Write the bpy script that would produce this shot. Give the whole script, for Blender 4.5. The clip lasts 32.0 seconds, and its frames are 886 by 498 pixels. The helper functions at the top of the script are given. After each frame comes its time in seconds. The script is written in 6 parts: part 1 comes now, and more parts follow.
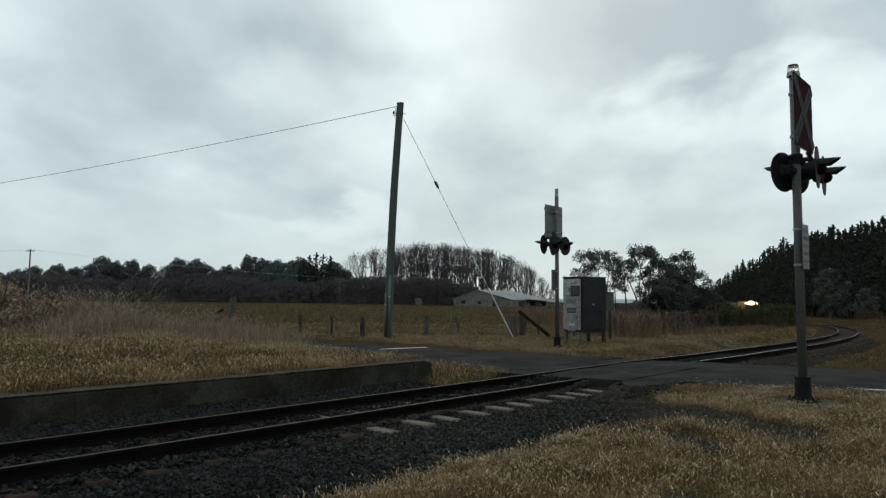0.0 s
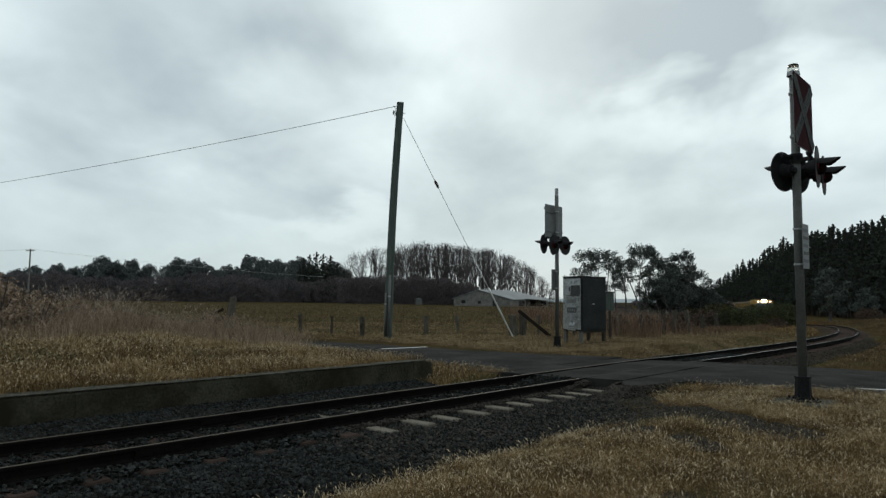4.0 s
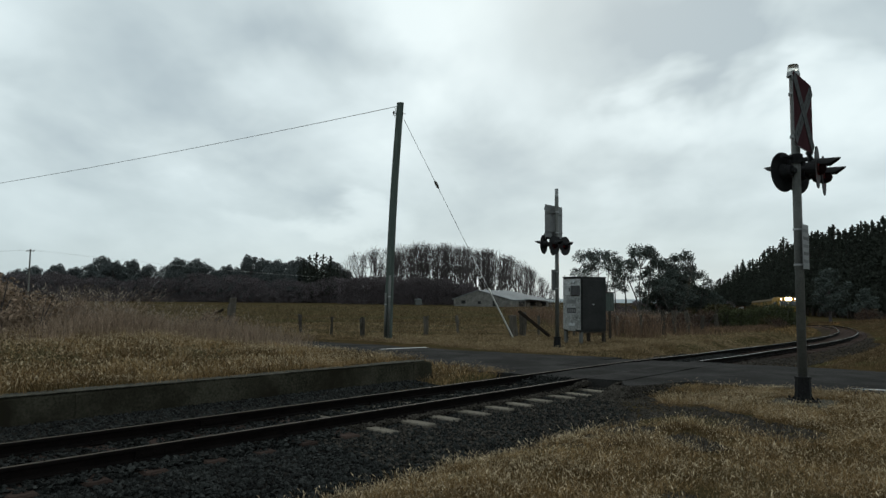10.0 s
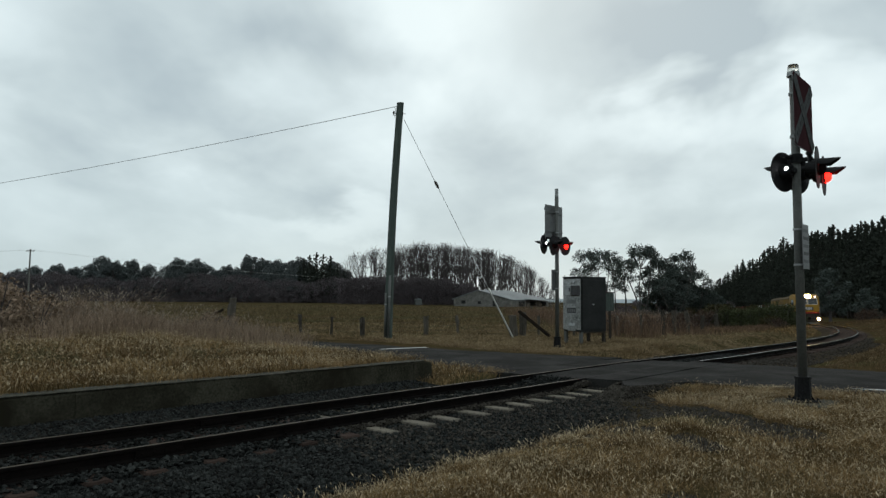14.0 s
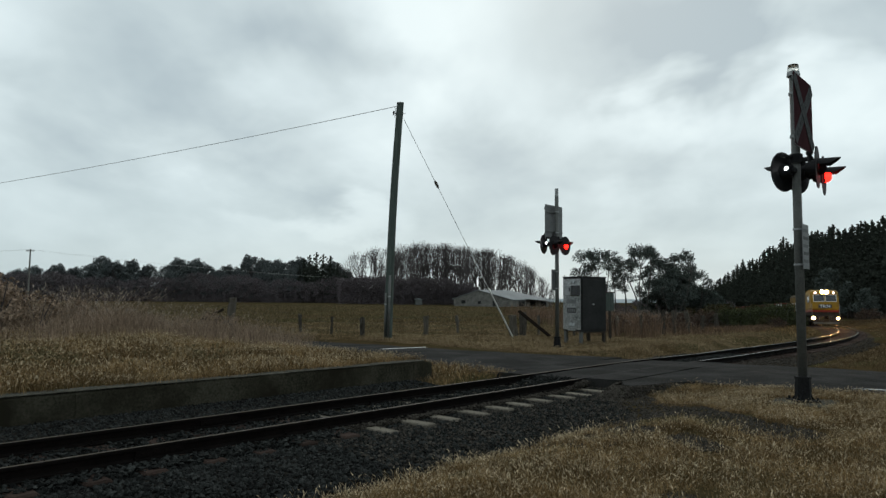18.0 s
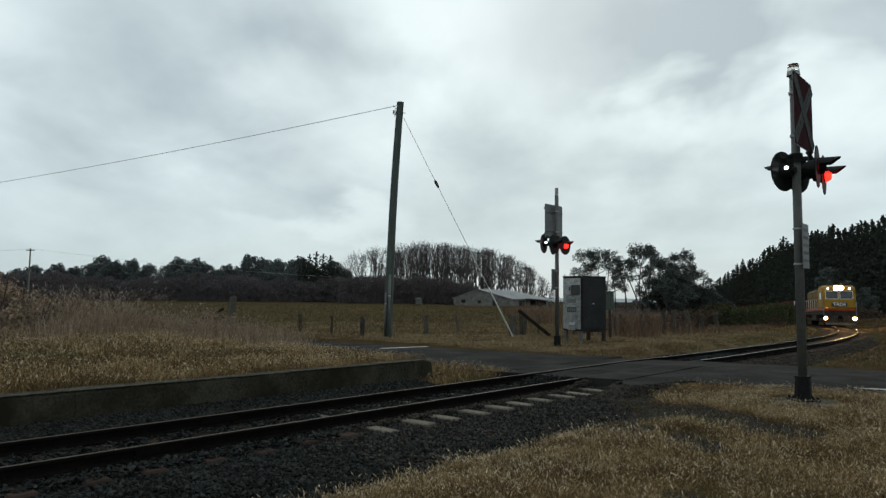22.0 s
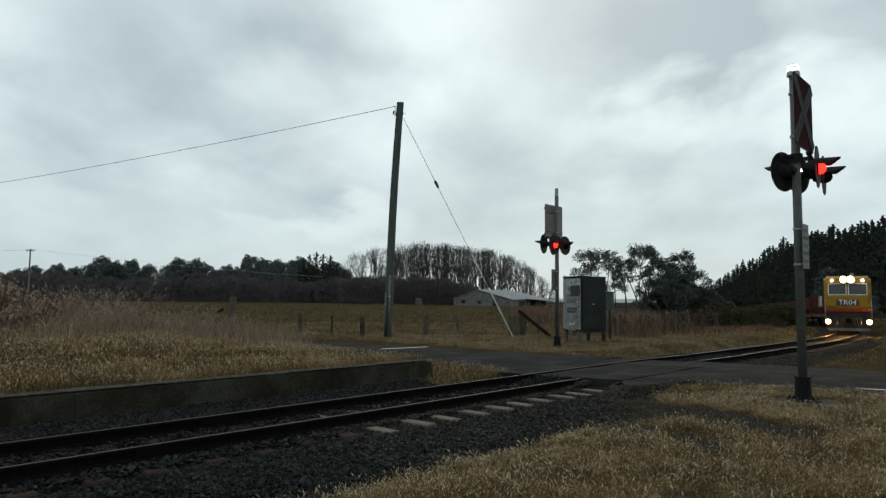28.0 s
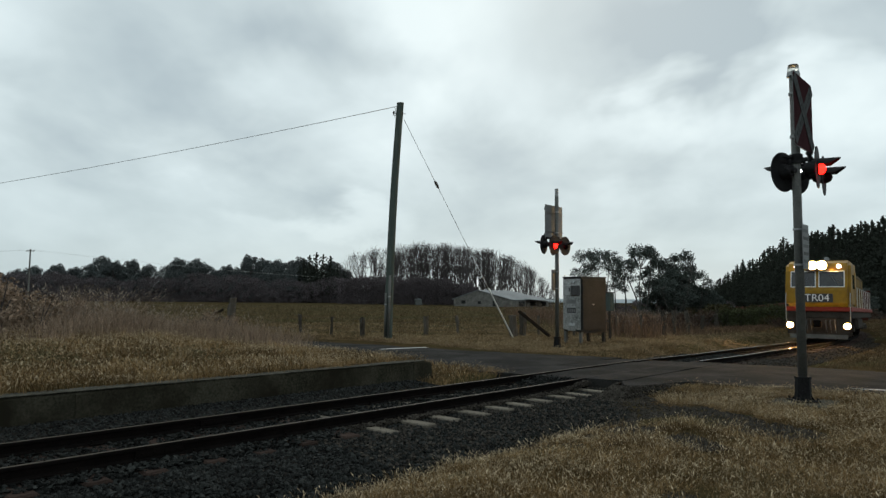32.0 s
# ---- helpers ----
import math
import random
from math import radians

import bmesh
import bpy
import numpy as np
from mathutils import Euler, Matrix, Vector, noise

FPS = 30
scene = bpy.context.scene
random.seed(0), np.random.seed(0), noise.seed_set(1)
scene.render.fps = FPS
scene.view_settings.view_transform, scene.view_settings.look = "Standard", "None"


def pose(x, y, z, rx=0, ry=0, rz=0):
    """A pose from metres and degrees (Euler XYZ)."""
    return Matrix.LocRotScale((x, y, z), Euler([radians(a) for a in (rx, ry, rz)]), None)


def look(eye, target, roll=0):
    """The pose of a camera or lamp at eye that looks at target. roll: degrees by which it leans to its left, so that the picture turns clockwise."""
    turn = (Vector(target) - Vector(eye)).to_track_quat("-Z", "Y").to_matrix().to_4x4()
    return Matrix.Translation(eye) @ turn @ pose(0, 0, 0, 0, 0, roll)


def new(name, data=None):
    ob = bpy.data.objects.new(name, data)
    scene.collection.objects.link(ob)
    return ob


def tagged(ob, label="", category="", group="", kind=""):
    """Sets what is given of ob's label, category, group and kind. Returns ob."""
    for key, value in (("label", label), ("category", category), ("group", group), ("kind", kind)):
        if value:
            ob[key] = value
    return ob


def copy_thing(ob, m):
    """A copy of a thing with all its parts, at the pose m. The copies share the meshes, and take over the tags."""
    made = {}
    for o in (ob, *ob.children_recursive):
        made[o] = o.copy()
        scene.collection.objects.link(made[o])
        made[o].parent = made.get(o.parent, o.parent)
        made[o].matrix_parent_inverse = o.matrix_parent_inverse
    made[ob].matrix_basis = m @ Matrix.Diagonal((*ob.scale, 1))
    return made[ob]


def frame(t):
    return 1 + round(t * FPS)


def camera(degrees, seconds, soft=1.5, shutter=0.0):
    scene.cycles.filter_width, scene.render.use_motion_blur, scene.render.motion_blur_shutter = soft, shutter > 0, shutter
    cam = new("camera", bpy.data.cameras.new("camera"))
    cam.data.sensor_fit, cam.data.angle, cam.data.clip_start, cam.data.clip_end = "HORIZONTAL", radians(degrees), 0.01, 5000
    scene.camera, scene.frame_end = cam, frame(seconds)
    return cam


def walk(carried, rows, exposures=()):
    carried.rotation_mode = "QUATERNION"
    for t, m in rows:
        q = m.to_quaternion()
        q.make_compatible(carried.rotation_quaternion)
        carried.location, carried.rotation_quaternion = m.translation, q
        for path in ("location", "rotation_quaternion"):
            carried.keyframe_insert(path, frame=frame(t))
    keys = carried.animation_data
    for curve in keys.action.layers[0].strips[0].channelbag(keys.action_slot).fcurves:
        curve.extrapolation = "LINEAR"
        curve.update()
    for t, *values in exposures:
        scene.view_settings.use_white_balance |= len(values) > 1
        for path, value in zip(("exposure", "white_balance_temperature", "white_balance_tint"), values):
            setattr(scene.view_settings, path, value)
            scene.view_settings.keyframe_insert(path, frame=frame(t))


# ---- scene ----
cam = camera(66.31, 32.0, soft=1.4)
EYE = (0.0, 0.0, 1.49)


def cam_pose(dip=0.0):
    """The standing camera: tilted up a little, leaning a touch; dip is a small jolt in degrees."""
    tilt = 4.288 + dip
    a = radians(tilt)
    return look(EYE, (0.0, math.cos(a), EYE[2] + math.sin(a)), 0.45)


# A tripod with a few light knocks: seconds, degrees of tilt.
KNOCKS = ((0, 0), (3.5, -0.02), (5.5, -0.05), (6.0, 0.0), (7.5, 0.0), (8.0, 0.13), (8.5, 0.0), (10.5, 0.0), (11.6, 0.03),
          (12.0, 0.2), (12.4, 0.02), (13.0, 0.06), (13.5, 0.07), (14.0, 0.0), (20.0, -0.02), (21.5, -0.06), (23.2, -0.06), (24.0, 0.0),
          (27.5, -0.04), (29.0, 0.02), (30.0, 0.03), (30.6, -0.06), (31.5, -0.06), (32.0, 0.0))
walk(cam, [(t, cam_pose(k)) for t, k in KNOCKS])

# ---- light ----
scene.view_settings.exposure = 0.0
world = bpy.data.worlds.new("overcast_sky")
scene.world = world
world.use_nodes = True
wt = world.node_tree
wt.nodes.clear()


def nd(tree, kind, **values):
    node = tree.nodes.new(kind)
    for key, value in values.items():
        if key.startswith("in_"):
            k = key[3:]
            node.inputs[int(k) if k.isdigit() else k.replace("_", " ")].default_value = value
        elif key == "operation":
            node.operation = value
    return node


def ramp(tree, stops, src):
    node = tree.nodes.new("ShaderNodeValToRGB")
    els = node.color_ramp.elements
    while len(els) < len(stops):
        els.new(0.5)
    for el, (pos, col) in zip(els, stops):
        el.position = pos
        el.color = (*col, 1) if len(col) == 3 else col
    tree.links.new(src, node.inputs[0])
    return node


def mixc(tree, fac, a, b, mode="MIX"):
    node = tree.nodes.new("ShaderNodeMix")
    node.data_type, node.blend_type = "RGBA", mode
    for sock, val in ((node.inputs[0], fac), (node.inputs[6], a), (node.inputs[7], b)):
        if isinstance(val, bpy.types.NodeSocket):
            tree.links.new(val, sock)
        else:
            sock.default_value = val if isinstance(val, float) else (*val, 1)
    return node.outputs[2]


SUN_UP, SUN_TURN = radians(32), radians(10)
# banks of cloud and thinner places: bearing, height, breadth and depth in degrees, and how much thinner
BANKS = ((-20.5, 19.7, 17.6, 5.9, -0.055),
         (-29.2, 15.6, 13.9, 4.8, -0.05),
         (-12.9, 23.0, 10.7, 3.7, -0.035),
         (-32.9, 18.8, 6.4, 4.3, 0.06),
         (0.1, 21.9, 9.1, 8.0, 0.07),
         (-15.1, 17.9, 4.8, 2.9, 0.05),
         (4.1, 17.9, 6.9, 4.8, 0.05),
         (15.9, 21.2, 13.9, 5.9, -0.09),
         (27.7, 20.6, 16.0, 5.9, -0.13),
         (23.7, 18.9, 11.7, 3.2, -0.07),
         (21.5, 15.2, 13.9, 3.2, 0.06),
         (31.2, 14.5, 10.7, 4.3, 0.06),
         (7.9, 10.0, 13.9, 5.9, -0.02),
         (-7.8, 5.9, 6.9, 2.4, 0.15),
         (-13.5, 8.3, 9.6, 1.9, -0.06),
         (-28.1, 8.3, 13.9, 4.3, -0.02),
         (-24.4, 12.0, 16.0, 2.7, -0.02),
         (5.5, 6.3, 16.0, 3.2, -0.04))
tc = nd(wt, "ShaderNodeTexCoord")
sep = nd(wt, "ShaderNodeSeparateXYZ")
wt.links.new(tc.outputs["Generated"], sep.inputs[0])
lift = nd(wt, "ShaderNodeMath", operation="ADD", in_1=0.34)
wt.links.new(sep.outputs[2], lift.inputs[0])
lift2 = nd(wt, "ShaderNodeMath", operation="MAXIMUM", in_1=0.05)
wt.links.new(lift.outputs[0], lift2.inputs[0])
flat = nd(wt, "ShaderNodeCombineXYZ")
for i in (0, 1):
    q = nd(wt, "ShaderNodeMath", operation="DIVIDE")
    wt.links.new(sep.outputs[i], q.inputs[0])
    wt.links.new(lift2.outputs[0], q.inputs[1])
    wt.links.new(q.outputs[0], flat.inputs[i])
cl_shift = nd(wt, "ShaderNodeMapping")
cl_shift.inputs["Location"].default_value = (1.3, 2.7, 0.0)
cl_shift.inputs["Rotation"].default_value = (0, 0, 0.35)
cl_shift.inputs["Scale"].default_value = (1.0, 0.8, 1.0)
wt.links.new(flat.outputs[0], cl_shift.inputs[0])
big = nd(wt, "ShaderNodeTexNoise", in_Scale=1.15, in_Detail=5.0, in_Roughness=0.52, in_Distortion=0.25)
small = nd(wt, "ShaderNodeTexNoise", in_Scale=3.6, in_Detail=4.0, in_Roughness=0.5, in_Distortion=0.2)
for node in (big, small):
    wt.links.new(cl_shift.outputs[0], node.inputs[0])
blend = nd(wt, "ShaderNodeMath", operation="MULTIPLY_ADD", in_1=0.34)
wt.links.new(small.outputs[0], blend.inputs[0])
rest = nd(wt, "ShaderNodeMath", operation="MULTIPLY_ADD", in_1=0.50, in_2=0.23)
wt.links.new(big.outputs[0], rest.inputs[0])
wt.links.new(rest.outputs[0], blend.inputs[2])
# the banks' edges are torn by the same noise
torn = nd(wt, "ShaderNodeVectorMath", operation="SUBTRACT")
torn.inputs[1].default_value = (0.5, 0.5, 0.5)
wt.links.new(small.outputs[1], torn.inputs[0])
pull = nd(wt, "ShaderNodeVectorMath", operation="SCALE")
pull.inputs[3].default_value = 0.22
wt.links.new(torn.outputs[0], pull.inputs[0])
drift = nd(wt, "ShaderNodeVectorMath", operation="ADD")
wt.links.new(tc.outputs["Generated"], drift.inputs[0])
wt.links.new(pull.outputs[0], drift.inputs[1])


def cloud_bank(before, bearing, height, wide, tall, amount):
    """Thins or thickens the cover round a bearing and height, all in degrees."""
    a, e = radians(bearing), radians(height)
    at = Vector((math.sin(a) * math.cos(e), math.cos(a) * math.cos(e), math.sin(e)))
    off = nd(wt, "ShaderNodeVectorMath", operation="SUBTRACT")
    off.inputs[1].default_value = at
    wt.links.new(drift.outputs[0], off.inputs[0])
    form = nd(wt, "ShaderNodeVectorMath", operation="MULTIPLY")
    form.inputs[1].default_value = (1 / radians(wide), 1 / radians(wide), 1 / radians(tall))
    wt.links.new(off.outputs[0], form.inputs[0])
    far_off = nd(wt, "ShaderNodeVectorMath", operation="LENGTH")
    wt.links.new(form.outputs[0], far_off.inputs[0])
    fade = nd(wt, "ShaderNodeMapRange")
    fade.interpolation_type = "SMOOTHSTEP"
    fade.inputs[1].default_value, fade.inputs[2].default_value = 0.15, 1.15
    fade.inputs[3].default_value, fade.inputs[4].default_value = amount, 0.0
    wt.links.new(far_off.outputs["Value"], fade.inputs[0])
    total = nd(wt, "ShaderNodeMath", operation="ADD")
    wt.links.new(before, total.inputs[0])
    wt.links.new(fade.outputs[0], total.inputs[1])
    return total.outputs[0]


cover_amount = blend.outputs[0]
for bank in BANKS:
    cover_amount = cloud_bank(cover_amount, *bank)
clouds = ramp(wt, [(0.50, (0.45, 0.54, 0.575)), (0.60, (0.59, 0.69, 0.71)), (0.68, (0.71, 0.82, 0.84)), (0.78, (0.84, 0.955, 0.965))], cover_amount)
low = ramp(wt, [(0.0, (0.515, 0.625, 0.66)), (1.0, (0.515, 0.625, 0.66))], cover_amount)
near_hor = nd(wt, "ShaderNodeMapRange")
near_hor.inputs[1].default_value, near_hor.inputs[2].default_value = 0.0, 0.20
near_hor.inputs[3].default_value, near_hor.inputs[4].default_value = 0.85, 0.0
wt.links.new(sep.outputs[2], near_hor.inputs[0])
cover = mixc(wt, near_hor.outputs[0], clouds.outputs[0], low.outputs[0])
sky = nd(wt, "ShaderNodeTexSky")
sky.sky_type, sky.sun_disc, sky.sun_elevation, sky.sun_rotation = "NISHITA", False, SUN_UP, SUN_TURN
sky_dim = mixc(wt, 1.0, sky.outputs[0], (0.1, 0.1, 0.1), "MULTIPLY")
sky_all = mixc(wt, 0.93, sky_dim, cover)
bg = nd(wt, "ShaderNodeBackground", in_Strength=1.0)
wt.links.new(sky_all, bg.inputs[0])
wo = nd(wt, "ShaderNodeOutputWorld")
wt.links.new(bg.outputs[0], wo.inputs[0])

sun = new("sun", bpy.data.lights.new("sun", "SUN"))
sun.data.energy, sun.data.angle, sun.data.color = 0.5, radians(25), (1.0, 0.96, 0.9)
sun.matrix_world = look((0, 0, 0), (-math.sin(SUN_TURN) * math.cos(SUN_UP), -math.cos(SUN_TURN) * math.cos(SUN_UP), -math.sin(SUN_UP)))


# ---- materials ----
def mat(name, a, b, scale=4.0, fine=40.0, rough=0.85, metal=0.0, bump=0.3, depth=0.02, c=None, cscale=0.6, vary=0.0, island=0.0, spec=0.4, stretch=(1, 1, 1), coat=0.0):
    """Two colours mixed by noise at a coarse and a fine scale, a third in wide stains, fine relief, and variation from piece to piece."""
    m = bpy.data.materials.new(name)
    m.use_nodes = True
    t = m.node_tree
    bs = t.nodes["Principled BSDF"]
    co = nd(t, "ShaderNodeTexCoord")
    mp = nd(t, "ShaderNodeMapping")
    mp.inputs["Scale"].default_value = stretch
    t.links.new(co.outputs["Object"], mp.inputs[0])
    n1 = nd(t, "ShaderNodeTexNoise", in_Scale=scale, in_Detail=5.0, in_Roughness=0.6)
    n2 = nd(t, "ShaderNodeTexNoise", in_Scale=fine, in_Detail=3.0, in_Roughness=0.6)
    for node in (n1, n2):
        t.links.new(mp.outputs[0], node.inputs[0])
    f = nd(t, "ShaderNodeMath", operation="MULTIPLY_ADD", in_1=0.55, in_2=-0.02)
    t.links.new(n2.outputs[0], f.inputs[0])
    g = nd(t, "ShaderNodeMath", operation="MULTIPLY_ADD", in_1=0.5)
    t.links.new(n1.outputs[0], g.inputs[0])
    t.links.new(f.outputs[0], g.inputs[2])
    h = ramp(t, [(0.36, a), (0.66, b)], g.outputs[0])
    col = h.outputs[0]
    if c:
        n3 = nd(t, "ShaderNodeTexNoise", in_Scale=cscale, in_Detail=4.0, in_Roughness=0.6)
        t.links.new(co.outputs["Object"], n3.inputs[0])
        r3 = ramp(t, [(0.46, (0, 0, 0)), (0.62, (1, 1, 1))], n3.outputs[0])
        col = mixc(t, r3.outputs[0], col, c)
    if vary or island:
        src = nd(t, "ShaderNodeObjectInfo").outputs["Random"] if vary else nd(t, "ShaderNodeNewGeometry").outputs["Random Per Island"]
        k = vary or island
        r4 = ramp(t, [(0.0, (1 - k,) * 3), (1.0, (1 + k,) * 3)], src)
        r4.color_ramp.elements[1].color = (1 + k, 1 + k, 1 + k, 1)
        col = mixc(t, 1.0, col, r4.outputs[0], "MULTIPLY")
    t.links.new(col, bs.inputs["Base Color"])
    bs.inputs["Roughness"].default_value, bs.inputs["Metallic"].default_value = rough, metal
    bs.inputs["Specular IOR Level"].default_value = spec
    bs.inputs["Coat Weight"].default_value = coat
    if bump:
        bp = nd(t, "ShaderNodeBump", in_Strength=bump, in_Distance=depth)
        t.links.new(g.outputs[0], bp.inputs["Height"])
        t.links.new(bp.outputs[0], bs.inputs["Normal"])
    return m


def glow(name, col, strength):
    m = bpy.data.materials.new(name)
    m.use_nodes = True
    bs = m.node_tree.nodes["Principled BSDF"]
    bs.inputs["Base Color"].default_value = (*col, 1)
    bs.inputs["Emission Color"].default_value = (*col, 1)
    bs.inputs["Emission Strength"].default_value = strength
    return m


def glass(name, col, rough=0.05, trans=1.0):
    m = bpy.data.materials.new(name)
    m.use_nodes = True
    bs = m.node_tree.nodes["Principled BSDF"]
    bs.inputs["Base Color"].default_value = (*col, 1)
    bs.inputs["Roughness"].default_value = rough
    bs.inputs["Transmission Weight"].default_value = trans
    return m


M_SOIL = mat("turf_soil", (0.030, 0.021, 0.011), (0.075, 0.053, 0.026), 1.2, 22, 1.0, bump=0.8, depth=0.05, c=(0.048, 0.043, 0.02), cscale=0.12, spec=0.0)
M_STRAW = mat("dry_grass", (0.100, 0.062, 0.027), (0.33, 0.225, 0.115), 0.8, 9, 1.0, bump=0, island=0.6, c=(0.105, 0.070, 0.035), cscale=0.9, spec=0.0)
M_SEED = mat("grass_seed_heads", (0.30, 0.232, 0.142), (0.52, 0.42, 0.285), 2, 12, 1.0, bump=0, island=0.45, spec=0.0)
M_GREEN = mat("pasture_grass", (0.078, 0.066, 0.035), (0.165, 0.132, 0.073), 0.4, 6, 1.0, bump=0, island=0.5, c=(0.155, 0.112, 0.062), cscale=0.15, spec=0.0)
M_REED = mat("dead_weeds", (0.150, 0.108, 0.077), (0.33, 0.245, 0.180), 1.0, 8, 1.0, bump=0, island=0.5, spec=0.0)
M_STONE = mat("ballast_stone", (0.0058, 0.0064, 0.0062), (0.030, 0.0318, 0.0298), 6, 60, 0.9, bump=0.3, depth=0.01, island=0.85, spec=0.08)
M_BED = mat("ballast_bed", (0.008, 0.0075, 0.007), (0.036, 0.033, 0.029), 8, 40, 1.0, bump=1.0, depth=0.05, spec=0.0)
M_ROAD = mat("worn_asphalt", (0.012, 0.0117, 0.0113), (0.046, 0.0445, 0.042), 0.9, 90, 1.0, bump=0.6, depth=0.010, c=(0.017, 0.0162, 0.015), cscale=0.7, spec=0.03)
M_LINE = mat("worn_white_line", (0.42, 0.42, 0.40), (0.62, 0.62, 0.60), 5, 40, 0.7, bump=0.2, depth=0.004)
M_CONC = mat("weathered_concrete", (0.018, 0.017, 0.012), (0.062, 0.058, 0.043), 1.1, 30, 1.0, bump=0.5, depth=0.015, c=(0.019, 0.017, 0.012), cscale=0.8, spec=0.0)
M_COPING = mat("lichen_concrete", (0.030, 0.030, 0.024), (0.098, 0.092, 0.075), 4, 35, 0.95, bump=0.5, depth=0.012, spec=0.03)
M_PALE_TIE = mat("pale_concrete_sleeper", (0.075, 0.066, 0.053), (0.18, 0.16, 0.13), 5, 50, 0.95, bump=0.4, depth=0.008, vary=0.2, spec=0.05)
M_RED_TIE = mat("rotten_timber_sleeper", (0.026, 0.018, 0.015), (0.058, 0.039, 0.032), 3, 40, 0.95, bump=0.8, depth=0.015, vary=0.3, stretch=(1, 6, 1), spec=0.05)
M_RAIL = mat("rusty_rail_side", (0.0032, 0.0028, 0.0026), (0.009, 0.007, 0.0062), 5, 60, 0.95, bump=0.3, depth=0.004, spec=0.04)
M_HEAD = mat("worn_rail_head", (0.030, 0.025, 0.020), (0.066, 0.055, 0.044), 3, 50, 0.24, metal=0.8, bump=0.03, depth=0.002, spec=0.08)
M_STEEL = mat("galvanised_steel", (0.20, 0.21, 0.21), (0.34, 0.35, 0.35), 4, 40, 0.55, metal=0.35, bump=0.1, depth=0.003)
M_MASTGREY = mat("grey_painted_steel", (0.062, 0.064, 0.060), (0.116, 0.119, 0.112), 3, 40, 0.6, metal=0.2, bump=0.1, depth=0.003)
M_BLACK = mat("black_painted_steel", (0.006, 0.006, 0.007), (0.014, 0.014, 0.015), 5, 40, 0.7, bump=0.1, depth=0.003, spec=0.2)
M_BASEBLK = mat("black_cast_base", (0.006, 0.006, 0.0065), (0.018, 0.018, 0.018), 5, 40, 0.8, bump=0.3, depth=0.006, spec=0.1)
M_SIGNRED = mat("dull_red_sheeting", (0.034, 0.017, 0.019), (0.056, 0.026, 0.029), 3, 30, 0.9, bump=0.05, depth=0.002, spec=0.0)
M_SIGNWHITE = mat("dirty_white_sheeting", (0.075, 0.078, 0.075), (0.135, 0.14, 0.135), 3, 30, 0.9, bump=0.05, depth=0.002, spec=0.05)
M_SIGNBACK = mat("bare_aluminium_back", (0.11, 0.115, 0.115), (0.18, 0.185, 0.185), 3, 30, 0.6, metal=0.3, bump=0.05, depth=0.002)
M_CROSS = mat("faded_white_sheeting", (0.050, 0.054, 0.055), (0.098, 0.102, 0.102), 3, 30, 1.0, bump=0, spec=0.0)
# the wide pale-to-dark mottling paints reflections into the steel's base colour
M_CABLIGHT = mat("stainless_cabinet_door", (0.085, 0.09, 0.09), (0.46, 0.47, 0.46), 1.7, 22, 0.33, metal=0.7, bump=0.08, depth=0.004)
M_CABDARK = mat("dark_cabinet_panel", (0.010, 0.0105, 0.0105), (0.026, 0.027, 0.0265), 1.5, 25, 0.45, bump=0.05, depth=0.003, spec=0.10)
M_POLE = mat("treated_timber_pole", (0.040, 0.053, 0.047), (0.095, 0.114, 0.103), 3, 30, 0.95, bump=0.6, depth=0.012, stretch=(4, 4, 0.35), spec=0.1)
M_POST = mat("grey_weathered_wood", (0.030, 0.026, 0.021), (0.110, 0.098, 0.082), 5, 50, 0.95, bump=0.7, depth=0.012, vary=0.3, stretch=(3, 3, 0.5), spec=0.1)
M_WIRE = mat("dull_wire", (0.34, 0.345, 0.345), (0.46, 0.465, 0.465), 5, 40, 0.6, metal=0.3, bump=0)
M_FENCEWIRE = mat("rusty_fence_wire", (0.05, 0.045, 0.04), (0.09, 0.08, 0.07), 5, 40, 0.8, bump=0)
M_GUARD = mat("pale_guy_guard", (0.40, 0.40, 0.38), (0.58, 0.58, 0.56), 5, 40, 0.6, bump=0)
M_TIN = mat("old_roof_tin", (0.11, 0.125, 0.13), (0.20, 0.217, 0.222), 0.5, 6, 0.7, metal=0.1, bump=0.1, depth=0.02)
M_SHEDWALL = mat("weathered_shed_boards", (0.070, 0.067, 0.060), (0.20, 0.192, 0.176), 1.1, 7, 0.9, bump=0.2, depth=0.02)
# near-black colour for the shade inside the shed's openings
M_DARK = mat("opening_shade", (0.008, 0.008, 0.008), (0.014, 0.014, 0.014), 2, 10, 0.9, bump=0)
M_BARK = mat("bare_bark", (0.060, 0.053, 0.053), (0.122, 0.109, 0.109), 2, 20, 0.95, bump=0, vary=0.2, spec=0.0)
M_GUMBARK = mat("pale_gum_bark", (0.045, 0.043, 0.040), (0.12, 0.113, 0.104), 0.8, 8, 0.95, bump=0, stretch=(1, 1, 0.4), spec=0.05)
M_GUMLEAF = mat("gum_leaves", (0.042, 0.052, 0.048), (0.098, 0.112, 0.100), 0.5, 5, 0.95, bump=0, island=0.4, spec=0.05)
M_PINE = mat("pine_needles", (0.030, 0.035, 0.029), (0.062, 0.069, 0.057), 0.4, 5, 1.0, bump=0, island=0.25, spec=0.0)
M_PINEBARK = mat("pine_bark", (0.03, 0.024, 0.02), (0.07, 0.055, 0.045), 1, 10, 0.95, bump=0.3, depth=0.02)
M_SCRUB = mat("brown_scrub", (0.092, 0.079, 0.083), (0.125, 0.107, 0.112), 0.4, 5, 1.0, bump=0, island=0.06, spec=0.0)
